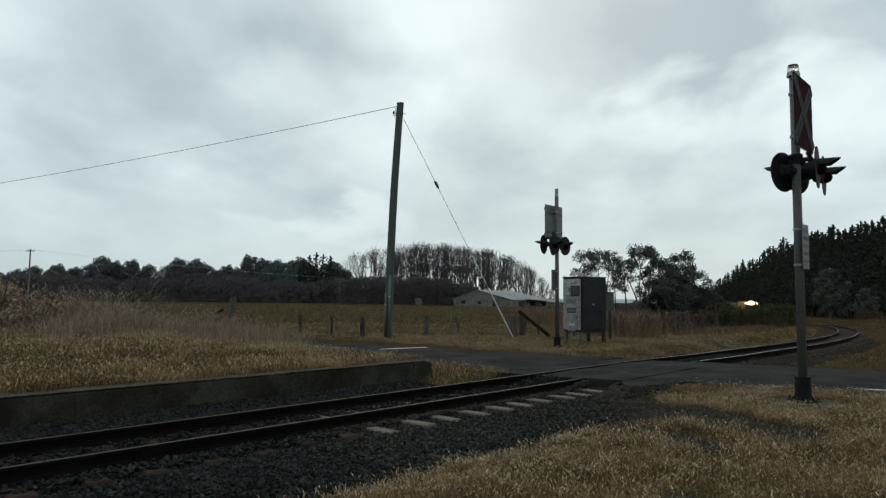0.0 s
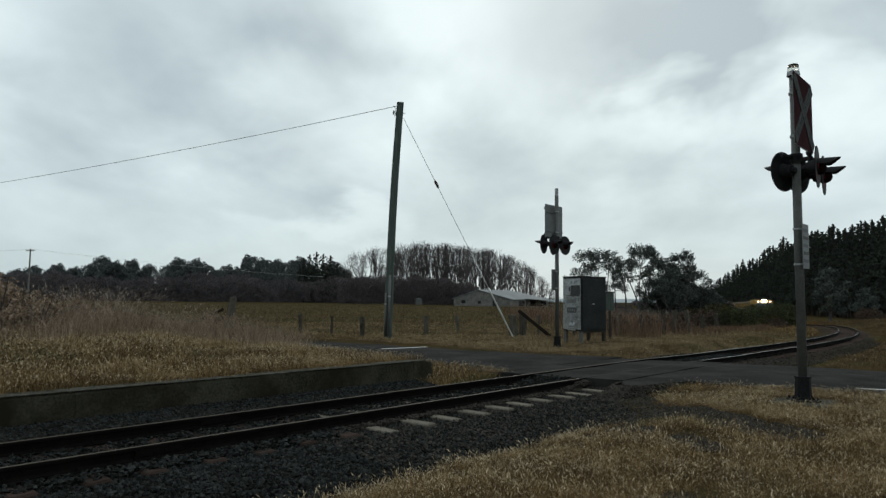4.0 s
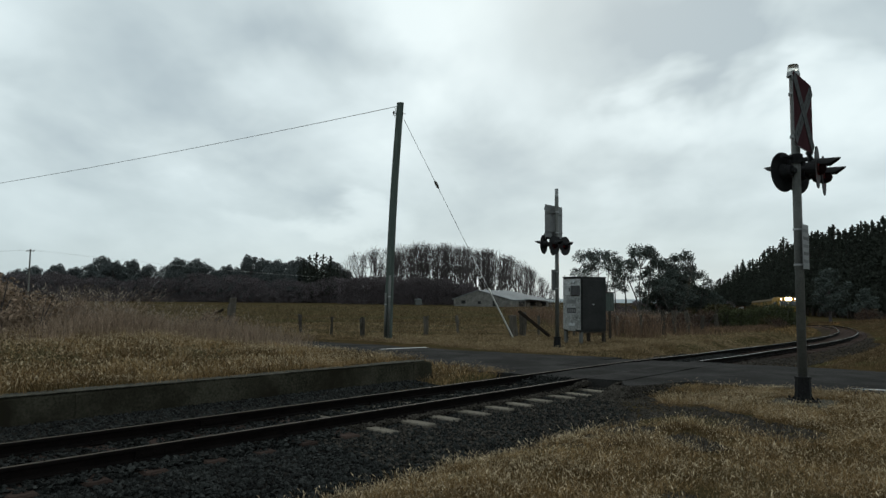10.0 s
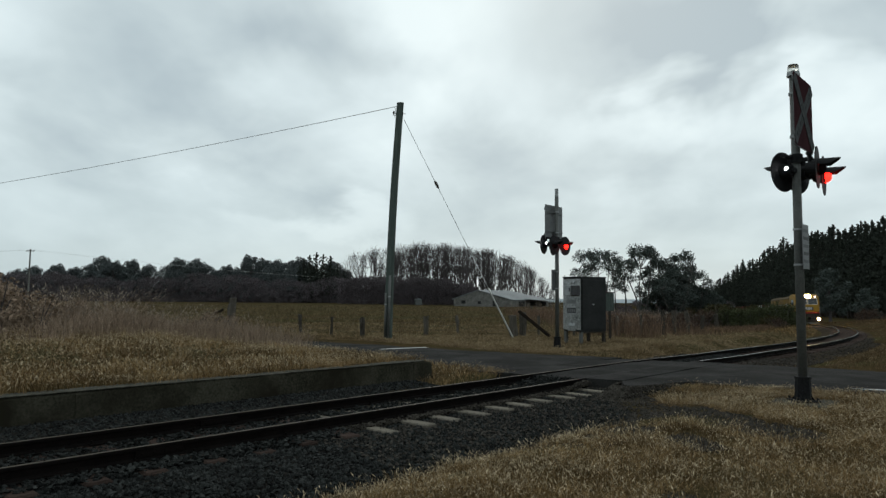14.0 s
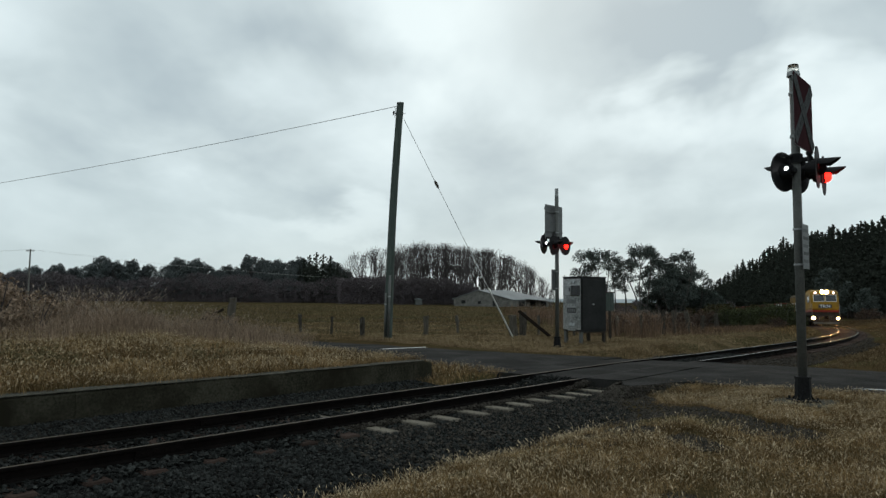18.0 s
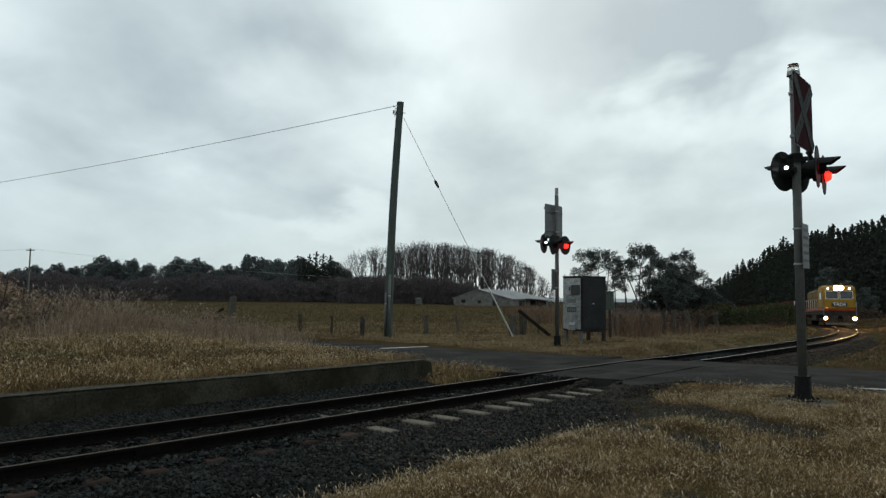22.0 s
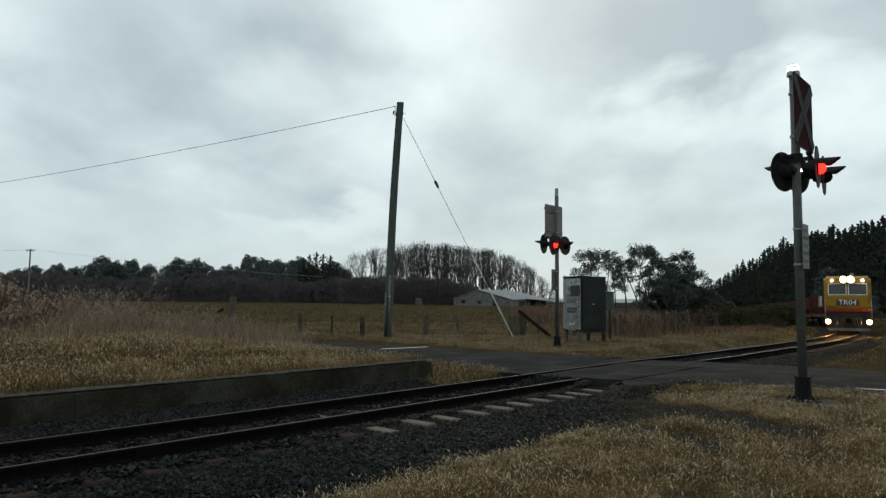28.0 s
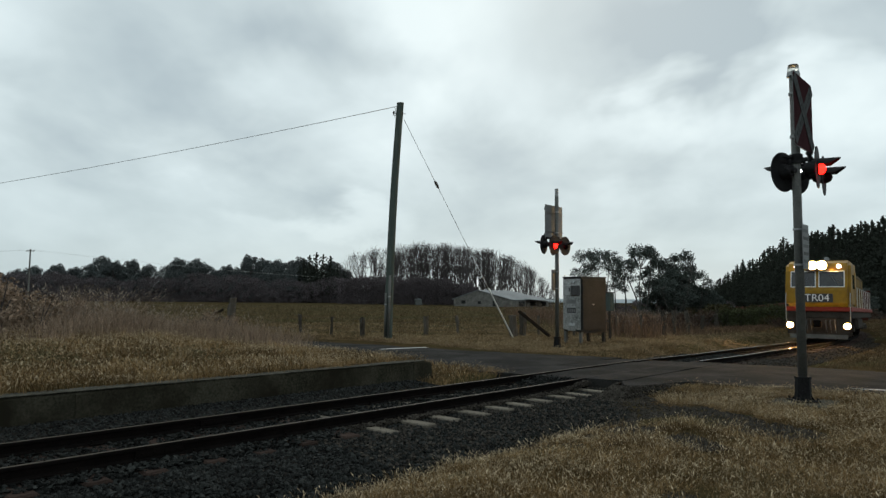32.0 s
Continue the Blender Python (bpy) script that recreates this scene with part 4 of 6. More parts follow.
# ---- old platform ----
def make_platform():
    pf = thing("old_platform", pose(*uv(0, 0), 0), "low disused concrete platform edge beside the track", "platform", kind="structure")
    rnd = random.Random(2)
    u, first = -9.0, True
    while u < 10.1:
        ln = min(3.1, 10.13 - u)
        bm = bmesh.new()
        # wall face with slightly uneven top
        n = max(2, int(ln / 0.25))
        cols = []
        for i in range(n + 1):
            uu = u + 0.0015 + (ln - 0.003) * i / n
            jig = rnd.uniform(-0.018, 0.012)
            top = 0.27 + jig * 0.6 - (0.03 if uu > 9.95 else 0)
            vf = -9.45 + rnd.uniform(-0.012, 0.012)
            cols.append([bm.verts.new((*uv(uu, vf + dv), zz)) for dv, zz in ((0.03, -0.5), (0.0, top - 0.03), (-0.03, top), (-0.30, top), (-0.30, -0.5))])
        for a, b in zip(cols[:-1], cols[1:]):
            for j in range(5):
                bm.faces.new((a[j], a[(j + 1) % 5], b[(j + 1) % 5], b[j]))
        bm.faces.new(cols[0])
        bm.faces.new(cols[-1][::-1])
        bmesh.ops.recalc_face_normals(bm, faces=bm.faces)
        part("wall_section", bm, M_CONC, pf)
        u += ln
    # thin lichened coping, broken in places
    u = -9.0
    while u < 9.9:
        ln = rnd.uniform(0.7, 1.5)
        if ln > 0:
            bm = prism([(-0.12, 0), (0.15, 0), (0.157, 0.008), (0.14, 0.016), (-0.12, 0.017)], min(ln, 10.02 - u) - 0.006, "x")
            x, y = uv(u + min(ln, 10.02 - u) / 2, -9.60)
            c = part("coping_stone", bm, M_COPING, pf)
            c.matrix_basis = pose(x, y, 0.268 + rnd.uniform(-0.004, 0.004), 0, 0, 90 - math.degrees(TH) + 180)
        u += ln


make_ground()
make_road("road", [-60, -45, -34, -26, -21] + [-18 + 0.4 * i for i in range(24)] + [TRACK_V - 1.302], "narrow worn asphalt road beyond the railway")
make_road("road", [TRACK_V + 1.302, -5.85, -5.7, -5.55, -5.4, -5.25, -5.1] + [-4.8 + 0.4 * i for i in range(40)] + [14, 20, 30, 45, 70], "narrow worn asphalt road on the near side of the railway")
make_crossing_deck()
painted_line([(13.2, -15.25), (14.4, -15.0), (15.6, -14.76)], 0.16, road_z(-15) + 0.02)
painted_line([(road_mid(v) - 1.66, v) for v in (-3.1, -2.4, -1.7, -1, 0, 1, 2, 4, 6)], 0.12, road_z(0) + 0.006)
make_platform()
make_track()


# ---- level crossing signals ----
LAMPS = []
STROBES = []


def dome(r, way=1, n=8, thick=0.0):
    """Half a ball, bulging along +x or -x; with thick, an open cap."""
    bm = bmesh.new()
    bmesh.ops.create_uvsphere(bm, u_segments=16, v_segments=8, radius=r)
    bmesh.ops.rotate(bm, matrix=Matrix.Rotation(radians(90), 3, "Y"), verts=bm.verts)
    bmesh.ops.delete(bm, geom=[v for v in bm.verts if v.co.x * way < -1e-4], context="VERTS")
    return bm


def blinker(parent, at, r, phase, glow_mat, cap_mat, turn=0):
    """A lamp behind a cap that turns aside to show it."""
    lamp = part("lamp", dome(r), glow_mat, parent, "red lamp bulb" if r > 0.05 else "small white lamp", smooth=True)
    cap = part("lamp_cap", dome(r * 1.1), cap_mat, parent, smooth=True)
    for ob in (lamp, cap):
        ob.matrix_basis = pose(*at, 0, 0, turn)
    LAMPS.append((cap, phase, at, turn))


def flasher(parent, at, face, phase, peep=False):
    """A flashing unit: background disc, housing, hood and lamp. face: heading in degrees."""
    disc = prism([(0.32 * math.cos(i * math.pi / 16), 0.32 * math.sin(i * math.pi / 16)) for i in range(32)], 0.012, "x")
    hold = part("signal_unit", disc, M_BLACK, parent, "round matt black background with red lamp")
    hold.matrix_basis = pose(*at, 0, 0, face)
    part("housing", join(cyl(0.13, 0.085, 0.15, (-0.08, 0, 0), (0, -90, 0), 20), cyl(0.045, 0.045, 0.06, (-0.18, 0, 0), (0, 90, 0), 12)), M_BLACK, hold)
    part("lens_ring", cyl(0.125, 0.120, 0.02, (0.014, 0, 0), (0, 90, 0), 24), M_BLACK, hold)
    # long hood, cut back towards its lower edges
    bm = bmesh.new()
    rows = []
    for i in range(9):
        a = radians(12 + 156 * i / 8)
        ln = (0.17, 0.23, 0.28, 0.31, 0.31, 0.31, 0.28, 0.23, 0.17)[i]
        rows.append([bm.verts.new((x, r * math.cos(a), r * math.sin(a))) for x, r in ((0.006, 0.135), (ln, 0.125), (ln, 0.121), (0.006, 0.131))])
    for a, b in zip(rows[:-1], rows[1:]):
        for j in range(4):
            bm.faces.new((a[j], a[(j + 1) % 4], b[(j + 1) % 4], b[j]))
    bmesh.ops.recalc_face_normals(bm, faces=bm.faces)
    part("hood", bm, M_BLACK, hold, "black sheet-metal hood")
    blinker(hold, (0.025, 0, -0.025), 0.092, phase, M_REDGLOW, M_REDCAP)
    if peep:
        blinker(hold, (-0.105, 0.075, 0.03), 0.034, phase, M_WHITEGLOW, M_BLACK, 130)
    return hold


def sign_board(parent, at, face, front):
    """Red target board with a white cross on its front, stiffened bare metal behind."""
    w, h, c = 0.53, 0.58, 0.035
    out = [(-w + c, -h), (w - c, -h), (w, -h + c), (w, h - c), (w - c, h), (-w + c, h), (-w, h - c), (-w, -h + c)]
    hold = part("sign_board", prism(out, 0.012, "x"), M_SIGNBACK, parent, "square cross board with bare aluminium back")
    hold.matrix_basis = pose(*at, 0, 0, face)
    inner = [(a * 0.985, b * 0.985) for a, b in out]
    f = part("red_face", prism(inner, 0.003, "x"), M_SIGNRED, hold, "dull red face")
    f.location.x = 0.0085
    for k, a in enumerate((45, -45)):
        b = part("cross_arm", box(0.006, 1.42, 0.19, (0.0135 + 0.0065 * k, 0, 0), 0.0, (a, 0, 0)), M_CROSS, hold, "faded white cross arm with small dark lettering")
        for j in range(13):
            if j != 6 and random.Random(j).random() < 0.95:
                part("letter_bar", box(0.002, 0.05, 0.08, (0.0176 + 0.0065 * k, 0, 0), 0, (0, 0, 0)), M_BLACK, hold).matrix_basis = pose(0, 0, 0, a, 0, 0) @ pose(0, -0.54 + 0.09 * j, 0)
    for z in (-0.32, 0.32):
        part("stiffener", box(0.03, 1.0, 0.04, (-0.022, 0, z), 0.004), M_SIGNBACK, hold)


def signal_mast(at, height, faces, board_face, plate_z, board_z):
    x, y, z = at
    mast = thing("crossing_signal", pose(x, y, z), "level crossing signal mast with flashing red lights and cross board", "crossing signal", "crossing signals")
    part("pole", cyl(0.067, 0.065, height - 0.3, (0, 0, 0.3 + (height - 0.3) / 2), seg=24), M_MASTGREY, mast, "grey steel pole", smooth=True)
    # cast base: flange, tapered box, bolts
    bm = join(box(0.36, 0.36, 0.03, (0, 0, 0.02), 0.006), cyl(0.128, 0.106, 0.37, (0, 0, 0.20), (0, 0, 22.5), 8), cyl(0.120, 0.120, 0.03, (0, 0, 0.372), (0, 0, 22.5), 8), cyl(0.14, 0.132, 0.04, (0, 0, 0.055), (0, 0, 22.5), 8))
    base = part("base", bm, M_BASEBLK, mast, "black cast base bolted down")
    for i in (-1, 1):
        for j in (-1, 1):
            part("bolt", cyl(0.018, 0.018, 0.06, (0.145 * i, 0.145 * j, 0.045), seg=6), M_BASEBLK, base)
            part("gusset", prism([(0.11, 0.03), (0.175, 0.03), (0.11, 0.12)], 0.015, "y"), M_BASEBLK, base).matrix_basis = pose(0, 0, 0, 0, 0, 45 + 90 * (i + 1) / 2 + 180 * (j + 1) / 2)
    # footing
    f = part("footing", box(0.95, 0.85, 0.12, (0.05, 0.02, -0.055), 0.015), M_COPING, mast, "concrete footing pad")
    f.rotation_euler.z = radians(48)
    # lamps on a cross arm
    for face, zl, out, pairs in faces:
        a = radians(face)
        nx, ny = -math.sin(a), math.cos(a)
        wide = max(abs(k) for k, phase in pairs)
        arm = part("cross_arm", cyl(0.028, 0.028, 2 * wide + 0.1, (0, 0, 0), (90, 0, 0), 12), M_BLACK, mast, "black cross arm")
        arm.matrix_basis = pose((out - 0.12) * math.cos(a), (out - 0.12) * math.sin(a), zl + 0.22, 0, 0, face)
        part("clamp", cyl(0.10, 0.10, 0.10, (0, 0, zl + 0.22), seg=20), M_BLACK, mast)
        link = part("arm_link", box(max(0.05, out - 0.1), 0.07, 0.06, (max(0.05, out - 0.1) / 2, 0, 0), 0.006), M_BLACK, mast)
        link.matrix_basis = pose(0, 0, zl + 0.22, 0, 0, face)
        for k, phase in pairs:
            part("drop_bracket", box(0.05, 0.05, 0.20, ((out - 0.1) * math.cos(a) + nx * k, (out - 0.1) * math.sin(a) + ny * k, zl + 0.14), 0.006), M_BLACK, mast)
            flasher(mast, (out * math.cos(a) + nx * k, out * math.sin(a) + ny * k, zl), face, phase, True)
    # cross board above
    a = radians(board_face)
    sign_board(mast, (0.12 * math.cos(a), 0.12 * math.sin(a), board_z), board_face, True)
    for dz in (-0.35, 0.35):
        part("band_clamp", cyl(0.082, 0.082, 0.04, (0, 0, board_z + dz), seg=20), M_STEEL, mast)
    # small information plate lower down
    pl = part("information_plate", box(0.006, 0.36, 0.70, (0, 0, 0), 0.002), M_SIGNBACK, mast, "small metal information plate")
    pl.matrix_basis = pose(0.10 * math.cos(a), 0.10 * math.sin(a), plate_z, 0, 0, board_face)
    for j in range(5):
        part("text_bar", box(0.002, 0.28, 0.05, (0.0042, 0, 0.25 - 0.12 * j)), M_SIGNWHITE if j % 2 else M_LOCOBLK, pl)
    for dz in (-0.28, 0.28):
        part("band_clamp", cyl(0.081, 0.081, 0.03, (0, 0, plate_z + dz), seg=20), M_STEEL, mast)
    return mast


N_FACE = math.degrees(math.atan2(-DX, DY))
m1 = signal_mast((5.62, 10.68, -0.045), 5.16, ((-35.0, 3.58, 0.34, ((-0.42, "A"), (0.42, "B"))), (120.0, 3.62, 0.15, ((0.11, "B"), (-0.27, "A")))), N_FACE, 2.41, 4.53)
m2 = signal_mast((3.83, 22.75, -0.09), 5.09, ((-44.0, 3.43, 0.12, ((-0.31, "A"), (0.31, "B"))), (150.0, 3.45, 0.30, ((0.42, "B"), (-0.42, "A")))), N_FACE + 180, 2.27, 4.21)


def beacon(mast, height):
    part("beacon_base", cyl(0.10, 0.092, 0.07, (0, 0, height + 0.03), seg=24), M_STEEL, mast, "grey beacon base ring")
    part("beacon_lens", cyl(0.088, 0.080, 0.10, (0, 0, height + 0.118), seg=24), M_BEACON, mast, "clear beacon lens", smooth=True)
    part("beacon_cap", cyl(0.082, 0.076, 0.012, (0, 0, height + 0.175), seg=24), M_COPING, mast)
    lamp = part("strobe", dome(0.045), M_STROBE, mast, "strobe bulb", smooth=True)
    cap = part("strobe_cap", dome(0.052), M_COPING, mast, smooth=True)
    for ob in (lamp, cap):
        ob.matrix_basis = pose(0, 0, height + 0.058, 0, -90, 0)
    STROBES.append((cap, height + 0.058))


beacon(m1, 5.17)
part("mast_extension", cyl(0.06, 0.06, 0.32, (0, 0, 5.09 + 0.11), seg=20), M_STEEL, m2)


# ---- equipment cabinet ----
def make_cabinet():
    x, y = 5.05, 24.75
    cab = thing("equipment_cabinet", pose(x, y, -0.09, 0, 0, 35) @ Matrix.Diagonal((1, 1, 1.07, 1)), "tall stainless steel signalling cabinet on legs", "equipment cabinet")
    # local x runs along the track, y away from the eye; the near corner stands at the origin
    lx, ly = 1.32, 0.92
    part("body", box(lx, ly, 1.86, (lx / 2, ly / 2, 1.36), 0.012), M_CABDARK, cab, "dark panelled cabinet body")
    part("roof", box(lx + 0.04, ly + 0.04, 0.03, (lx / 2, ly / 2, 2.30), 0.008), M_CABDARK, cab)
    for bear, py in ((0.03, ly - 0.05), (0.03, 0.05)):
        part("lifting_eye", cyl(0.018, 0.018, 0.07, (bear, py, 2.34), seg=8), M_STEEL, cab)
    door = part("door", box(0.03, ly - 0.05, 1.74, (-0.016, ly / 2, 1.36), 0.006), M_CABLIGHT, cab, "bright stainless door, reflections painted in as mottled colour")
    upper = part("upper_box", box(0.15, 0.30, 0.34, (-0.10, 0.52, 1.83), 0.01), M_STEEL, cab, "small pale meter box on the door")
    part("keyhole", box(0.004, 0.07, 0.13, (-0.178, 0.42, 1.86), 0.001), M_LOCOBLK, upper)
    # black block added for the shadow and shaded side of the meter box
    part("hatch", box(0.14, 0.30, 0.34, (-0.095, 0.18, 1.83), 0.01), M_LOCOBLK, cab, "dark block painted as the shaded side of the meter box")
    frame_ = part("label_frame", box(0.008, 0.50, 0.27, (-0.036, 0.46, 1.17), 0.002), M_STEEL, door, "pale framed label")
    sign = part("label_plate", box(0.006, 0.44, 0.18, (-0.042, 0.46, 1.15), 0.001), M_LOCOBLK, frame_, "dark label plate with pale marks")
    for j in range(4):
        part("text_bar", box(0.003, 0.06, 0.10, (-0.0465, 0.31 + 0.10 * j, 1.15)), M_SIGNBACK, door)
    part("notice", box(0.005, 0.44, 0.14, (-0.0345, 0.46, 1.45), 0.001), M_SIGNBACK, door, "grey notice with faint lines")
    part("handle", cyl(0.012, 0.012, 0.22, (-0.06, 0.12, 1.35), seg=8), M_STEEL, door, "steel door handle")
    for z in (0.68, 2.02):
        part("hinge", cyl(0.014, 0.014, 0.10, (-0.03, ly - 0.05, z), seg=8), M_STEEL, door)
    for z in (0.62, 2.08):
        for y0 in (0.34, 0.50):
            part("vent_hood", prism([(0, 0), (-0.07, 0.0), (0, 0.11)], 0.12, "y"), M_STEEL, door, "pale vent hood").matrix_basis = pose(-0.031, y0, z)
    part("cable_box", box(0.05, 0.36, 0.10, (-0.055, 0.44, 0.50), 0.008), M_CABLIGHT, door)
    side = part("side_door", box(lx - 0.08, 0.03, 1.70, (lx / 2, -0.016, 1.36), 0.006), M_CABDARK, cab, "dark side door")
    part("latch", box(0.10, 0.03, 0.04, (lx * 0.45, -0.04, 1.36), 0.006), M_STEEL, side)
    for i in (0.06, lx - 0.06):
        for j in (0.08, ly - 0.08):
            part("leg", box(0.10, 0.12, 0.48, (i, j, 0.21), 0.006), M_LOCOGREY if i > 0.5 else M_MASTGREY, cab)
    part("cross_rail", box(lx, 0.05, 0.08, (lx / 2, 0.06, 0.42), 0.006), M_LOCOGREY, cab)
    hut = thing("small_cabinet", pose(6.93, 28.2, -0.22, 0, 0, 20), "small grey metal cabinet behind the large one", "equipment cabinet")
    part("body", box(0.20, 0.34, 0.75, (0, 0, 1.68), 0.015), M_POLE, hut)
    part("stand", cyl(0.06, 0.06, 1.32, (0, 0, 0.66), seg=10), M_LOCOGREY, hut)
    part("roof", box(0.25, 0.40, 0.04, (0, 0, 2.07), 0.01), M_LOCOGREY, hut)


make_cabinet()


# ---- power pole, guy and wires ----
def sag(a, b, drop, n=24):
    a, b = Vector(a), Vector(b)
    return [tuple(a.lerp(b, i / n) - Vector((0, 0, 4 * drop * (i / n) * (1 - i / n)))) for i in range(n + 1)]


def make_power_pole():
    x, y = -2.12, 26.65
    pole = thing("power_pole", pose(x, y, 0, 0, 0, 0), "leaning weathered timber power pole", "utility pole")
    top = (0.35, 0.25, 9.39)
    V, F = tubes([[((top[0] * k - 0.07 * math.sin(3.1416 * k), top[1] * k, top[2] * k - 0.1 * (k == 0)), 0.165 - 0.025 * k) for k in [i / 12 for i in range(13)]]], 12)
    # closed cap
    sh = arrays("shaft", V, F, M_POLE, pole, smooth=True)
    part("pole_top", cyl(0.147, 0.147, 0.02, (top[0], top[1], top[2] + 0.008), seg=12), M_POST, pole)
    part("cable_conduit", cyl(0.05, 0.05, 2.45, (0.04, -0.205, 1.2), (0, 1.2, 0), 10), M_MASTGREY, pole, "galvanised conduit up the foot of the pole", smooth=True)
    part("cable_conduit", cyl(0.04, 0.04, 1.75, (-0.10, -0.17, 0.86), (0, 1.0, 0), 10), M_MASTGREY, pole, "shorter conduit on the other side of the foot", smooth=True)
    part("conduit_saddle", cyl(0.05, 0.05, 0.05, (-0.095, -0.17, 1.3), (0, 1, 0), 10), M_STEEL, pole)
    part("conduit_saddle", cyl(0.06, 0.06, 0.05, (0.045, -0.2, 1.6), (0, 1.2, 0), 10), M_STEEL, pole)
    part("bolt", cyl(0.015, 0.015, 0.42, (top[0], top[1], top[2] - 0.42), (0, 90, 0), 8), M_STEEL, pole)
    ins = part("insulator", join(cyl(0.045, 0.03, 0.06, (top[0] - 0.26, top[1], top[2] - 0.34), seg=12), cyl(0.03, 0.045, 0.06, (top[0] - 0.26, top[1], top[2] - 0.41), seg=12)), M_LOCOBLK, pole, "dark pin insulator")
    part("insulator_bracket", box(0.24, 0.025, 0.025, (top[0] - 0.18, top[1], top[2] - 0.5), 0.004, (0, 20, 0)), M_STEEL, pole)
    tube("jumper_loop", [(top[0] - 0.28, top[1], top[2] - 0.12), (top[0] - 0.20, top[1] - 0.05, top[2] - 0.2), (top[0] - 0.17, top[1] - 0.1, top[2] - 0.42), (top[0] - 0.22, top[1] - 0.1, top[2] - 0.6)], 0.012, M_LOCOBLK, pole)
    tip = (x + top[0] - 0.14, y + top[1], top[2] - 0.12)
    wire = tube("overhead_wire", sag(tip, (-46.0, 48.0, 7.42), 0.42), 0.013, M_WIRE)
    tagged(wire, "single sagging overhead service wire", "wire")
    # guy with insulator and a pale guard
    a, b = Vector((x + top[0] + 0.14, y + top[1], top[2] - 0.62)), Vector((2.98, 28.7, -0.08))
    guy = thing("guy_wire", pose(0, 0, 0), "steel guy wire with pale guard and insulator", "guy wire")
    tube("strand", [tuple(a), tuple(a.lerp(b, 0.5)), tuple(b)], 0.012, M_WIRE, guy)
    c = [tuple(a.lerp(b, k)) for k in (0.275, 0.285, 0.30, 0.31)]
    V, F = tubes([[(c[0], 0.03), (c[1], 0.06), (c[2], 0.06), (c[3], 0.03)]], 8)
    arrays("insulator", V, F, M_LOCOGREY, guy, smooth=True)
    tube("guard", [tuple(a.lerp(b, 0.765)), tuple(a.lerp(b, 0.9)), tuple(b)], 0.032, M_GUARD, guy, 6, "pale plastic guard")
    # far line
    fx, fy = -75.0, 123.0
    far = thing("power_pole", pose(fx, fy, 0.2, 0, 0, 0), "distant slim timber power pole with crossarm", "utility pole")
    part("shaft", cyl(0.17, 0.12, 10.0, (0, 0, 4.9), seg=8), M_SHEDWALL, far)
    part("crossarm", box(1.5, 0.12, 0.14, (0, 0, 9.55), 0.01), M_SHEDWALL, far)
    for i in (-0.65, -0.25, 0.25, 0.65):
        part("insulator", cyl(0.05, 0.03, 0.16, (i, 0, 9.70), seg=8), M_LOCOGREY, far)
    for i in (-0.65, 0.65):
        w = tube("overhead_wire", sag((fx + i, fy, 10.0), (fx - 75, fy + 18, 10.2), 0.8), 0.009, M_WIRE)
        tagged(w, "thin distant power line", "wire", "distant power lines")
        w = tube("overhead_wire", sag((fx + i, fy, 10.0), (fx + 78, fy + 160, 10.0), 2.0), 0.009, M_WIRE)
        tagged(w, "thin distant power line", "wire", "distant power lines")


make_power_pole()


# ---- fences ----
def post_mesh(r, h, seed):
    rnd = random.Random(seed)
    bm = bmesh.new()
    rows = []
    for i in range(5):
        z = -0.15 + (h + 0.15) * i / 4
        rows.append([bm.verts.new((r * (1.1 - 0.15 * i / 4) * math.cos(k * math.pi / 4) * rnd.uniform(0.8, 1.15) + 0.02 * i * rnd.uniform(-1, 1), r * math.sin(k * math.pi / 4) * rnd.uniform(0.8, 1.15), z + (rnd.uniform(-0.04, 0.04) if i == 4 else 0))) for k in range(8)])
    for a, b in zip(rows[:-1], rows[1:]):
        for k in range(8):
            bm.faces.new((a[k], a[(k + 1) % 8], b[(k + 1) % 8], b[k]))
    bm.faces.new(rows[-1])
    bmesh.ops.recalc_face_normals(bm, faces=bm.faces)
    return bm


def fence(name, posts, label):
    """posts: (x, y, height, radius, lean)."""
    f = thing(name, pose(0, 0, 0), label, "fence", "paddock fences")
    tops = []
    for i, (x, y, h, r, lean) in enumerate(posts):
        z = float(ground_z(x, y))
        p = part("post", post_mesh(r, h, i), M_POST, f)
        p.matrix_basis = pose(x, y, z, 0, lean, 20 * i)
        tops.append((x, y, z, h))
    for a, b in zip(tops[:-1], tops[1:]):
        for k in (0.28, 0.5, 0.72, 0.93):
            tube("fence_wire", sag((a[0], a[1], a[2] + a[3] * k), (b[0], b[1], b[2] + b[3] * k), 0.02, 4), 0.0028, M_FENCEWIRE, f, 3)
    return f


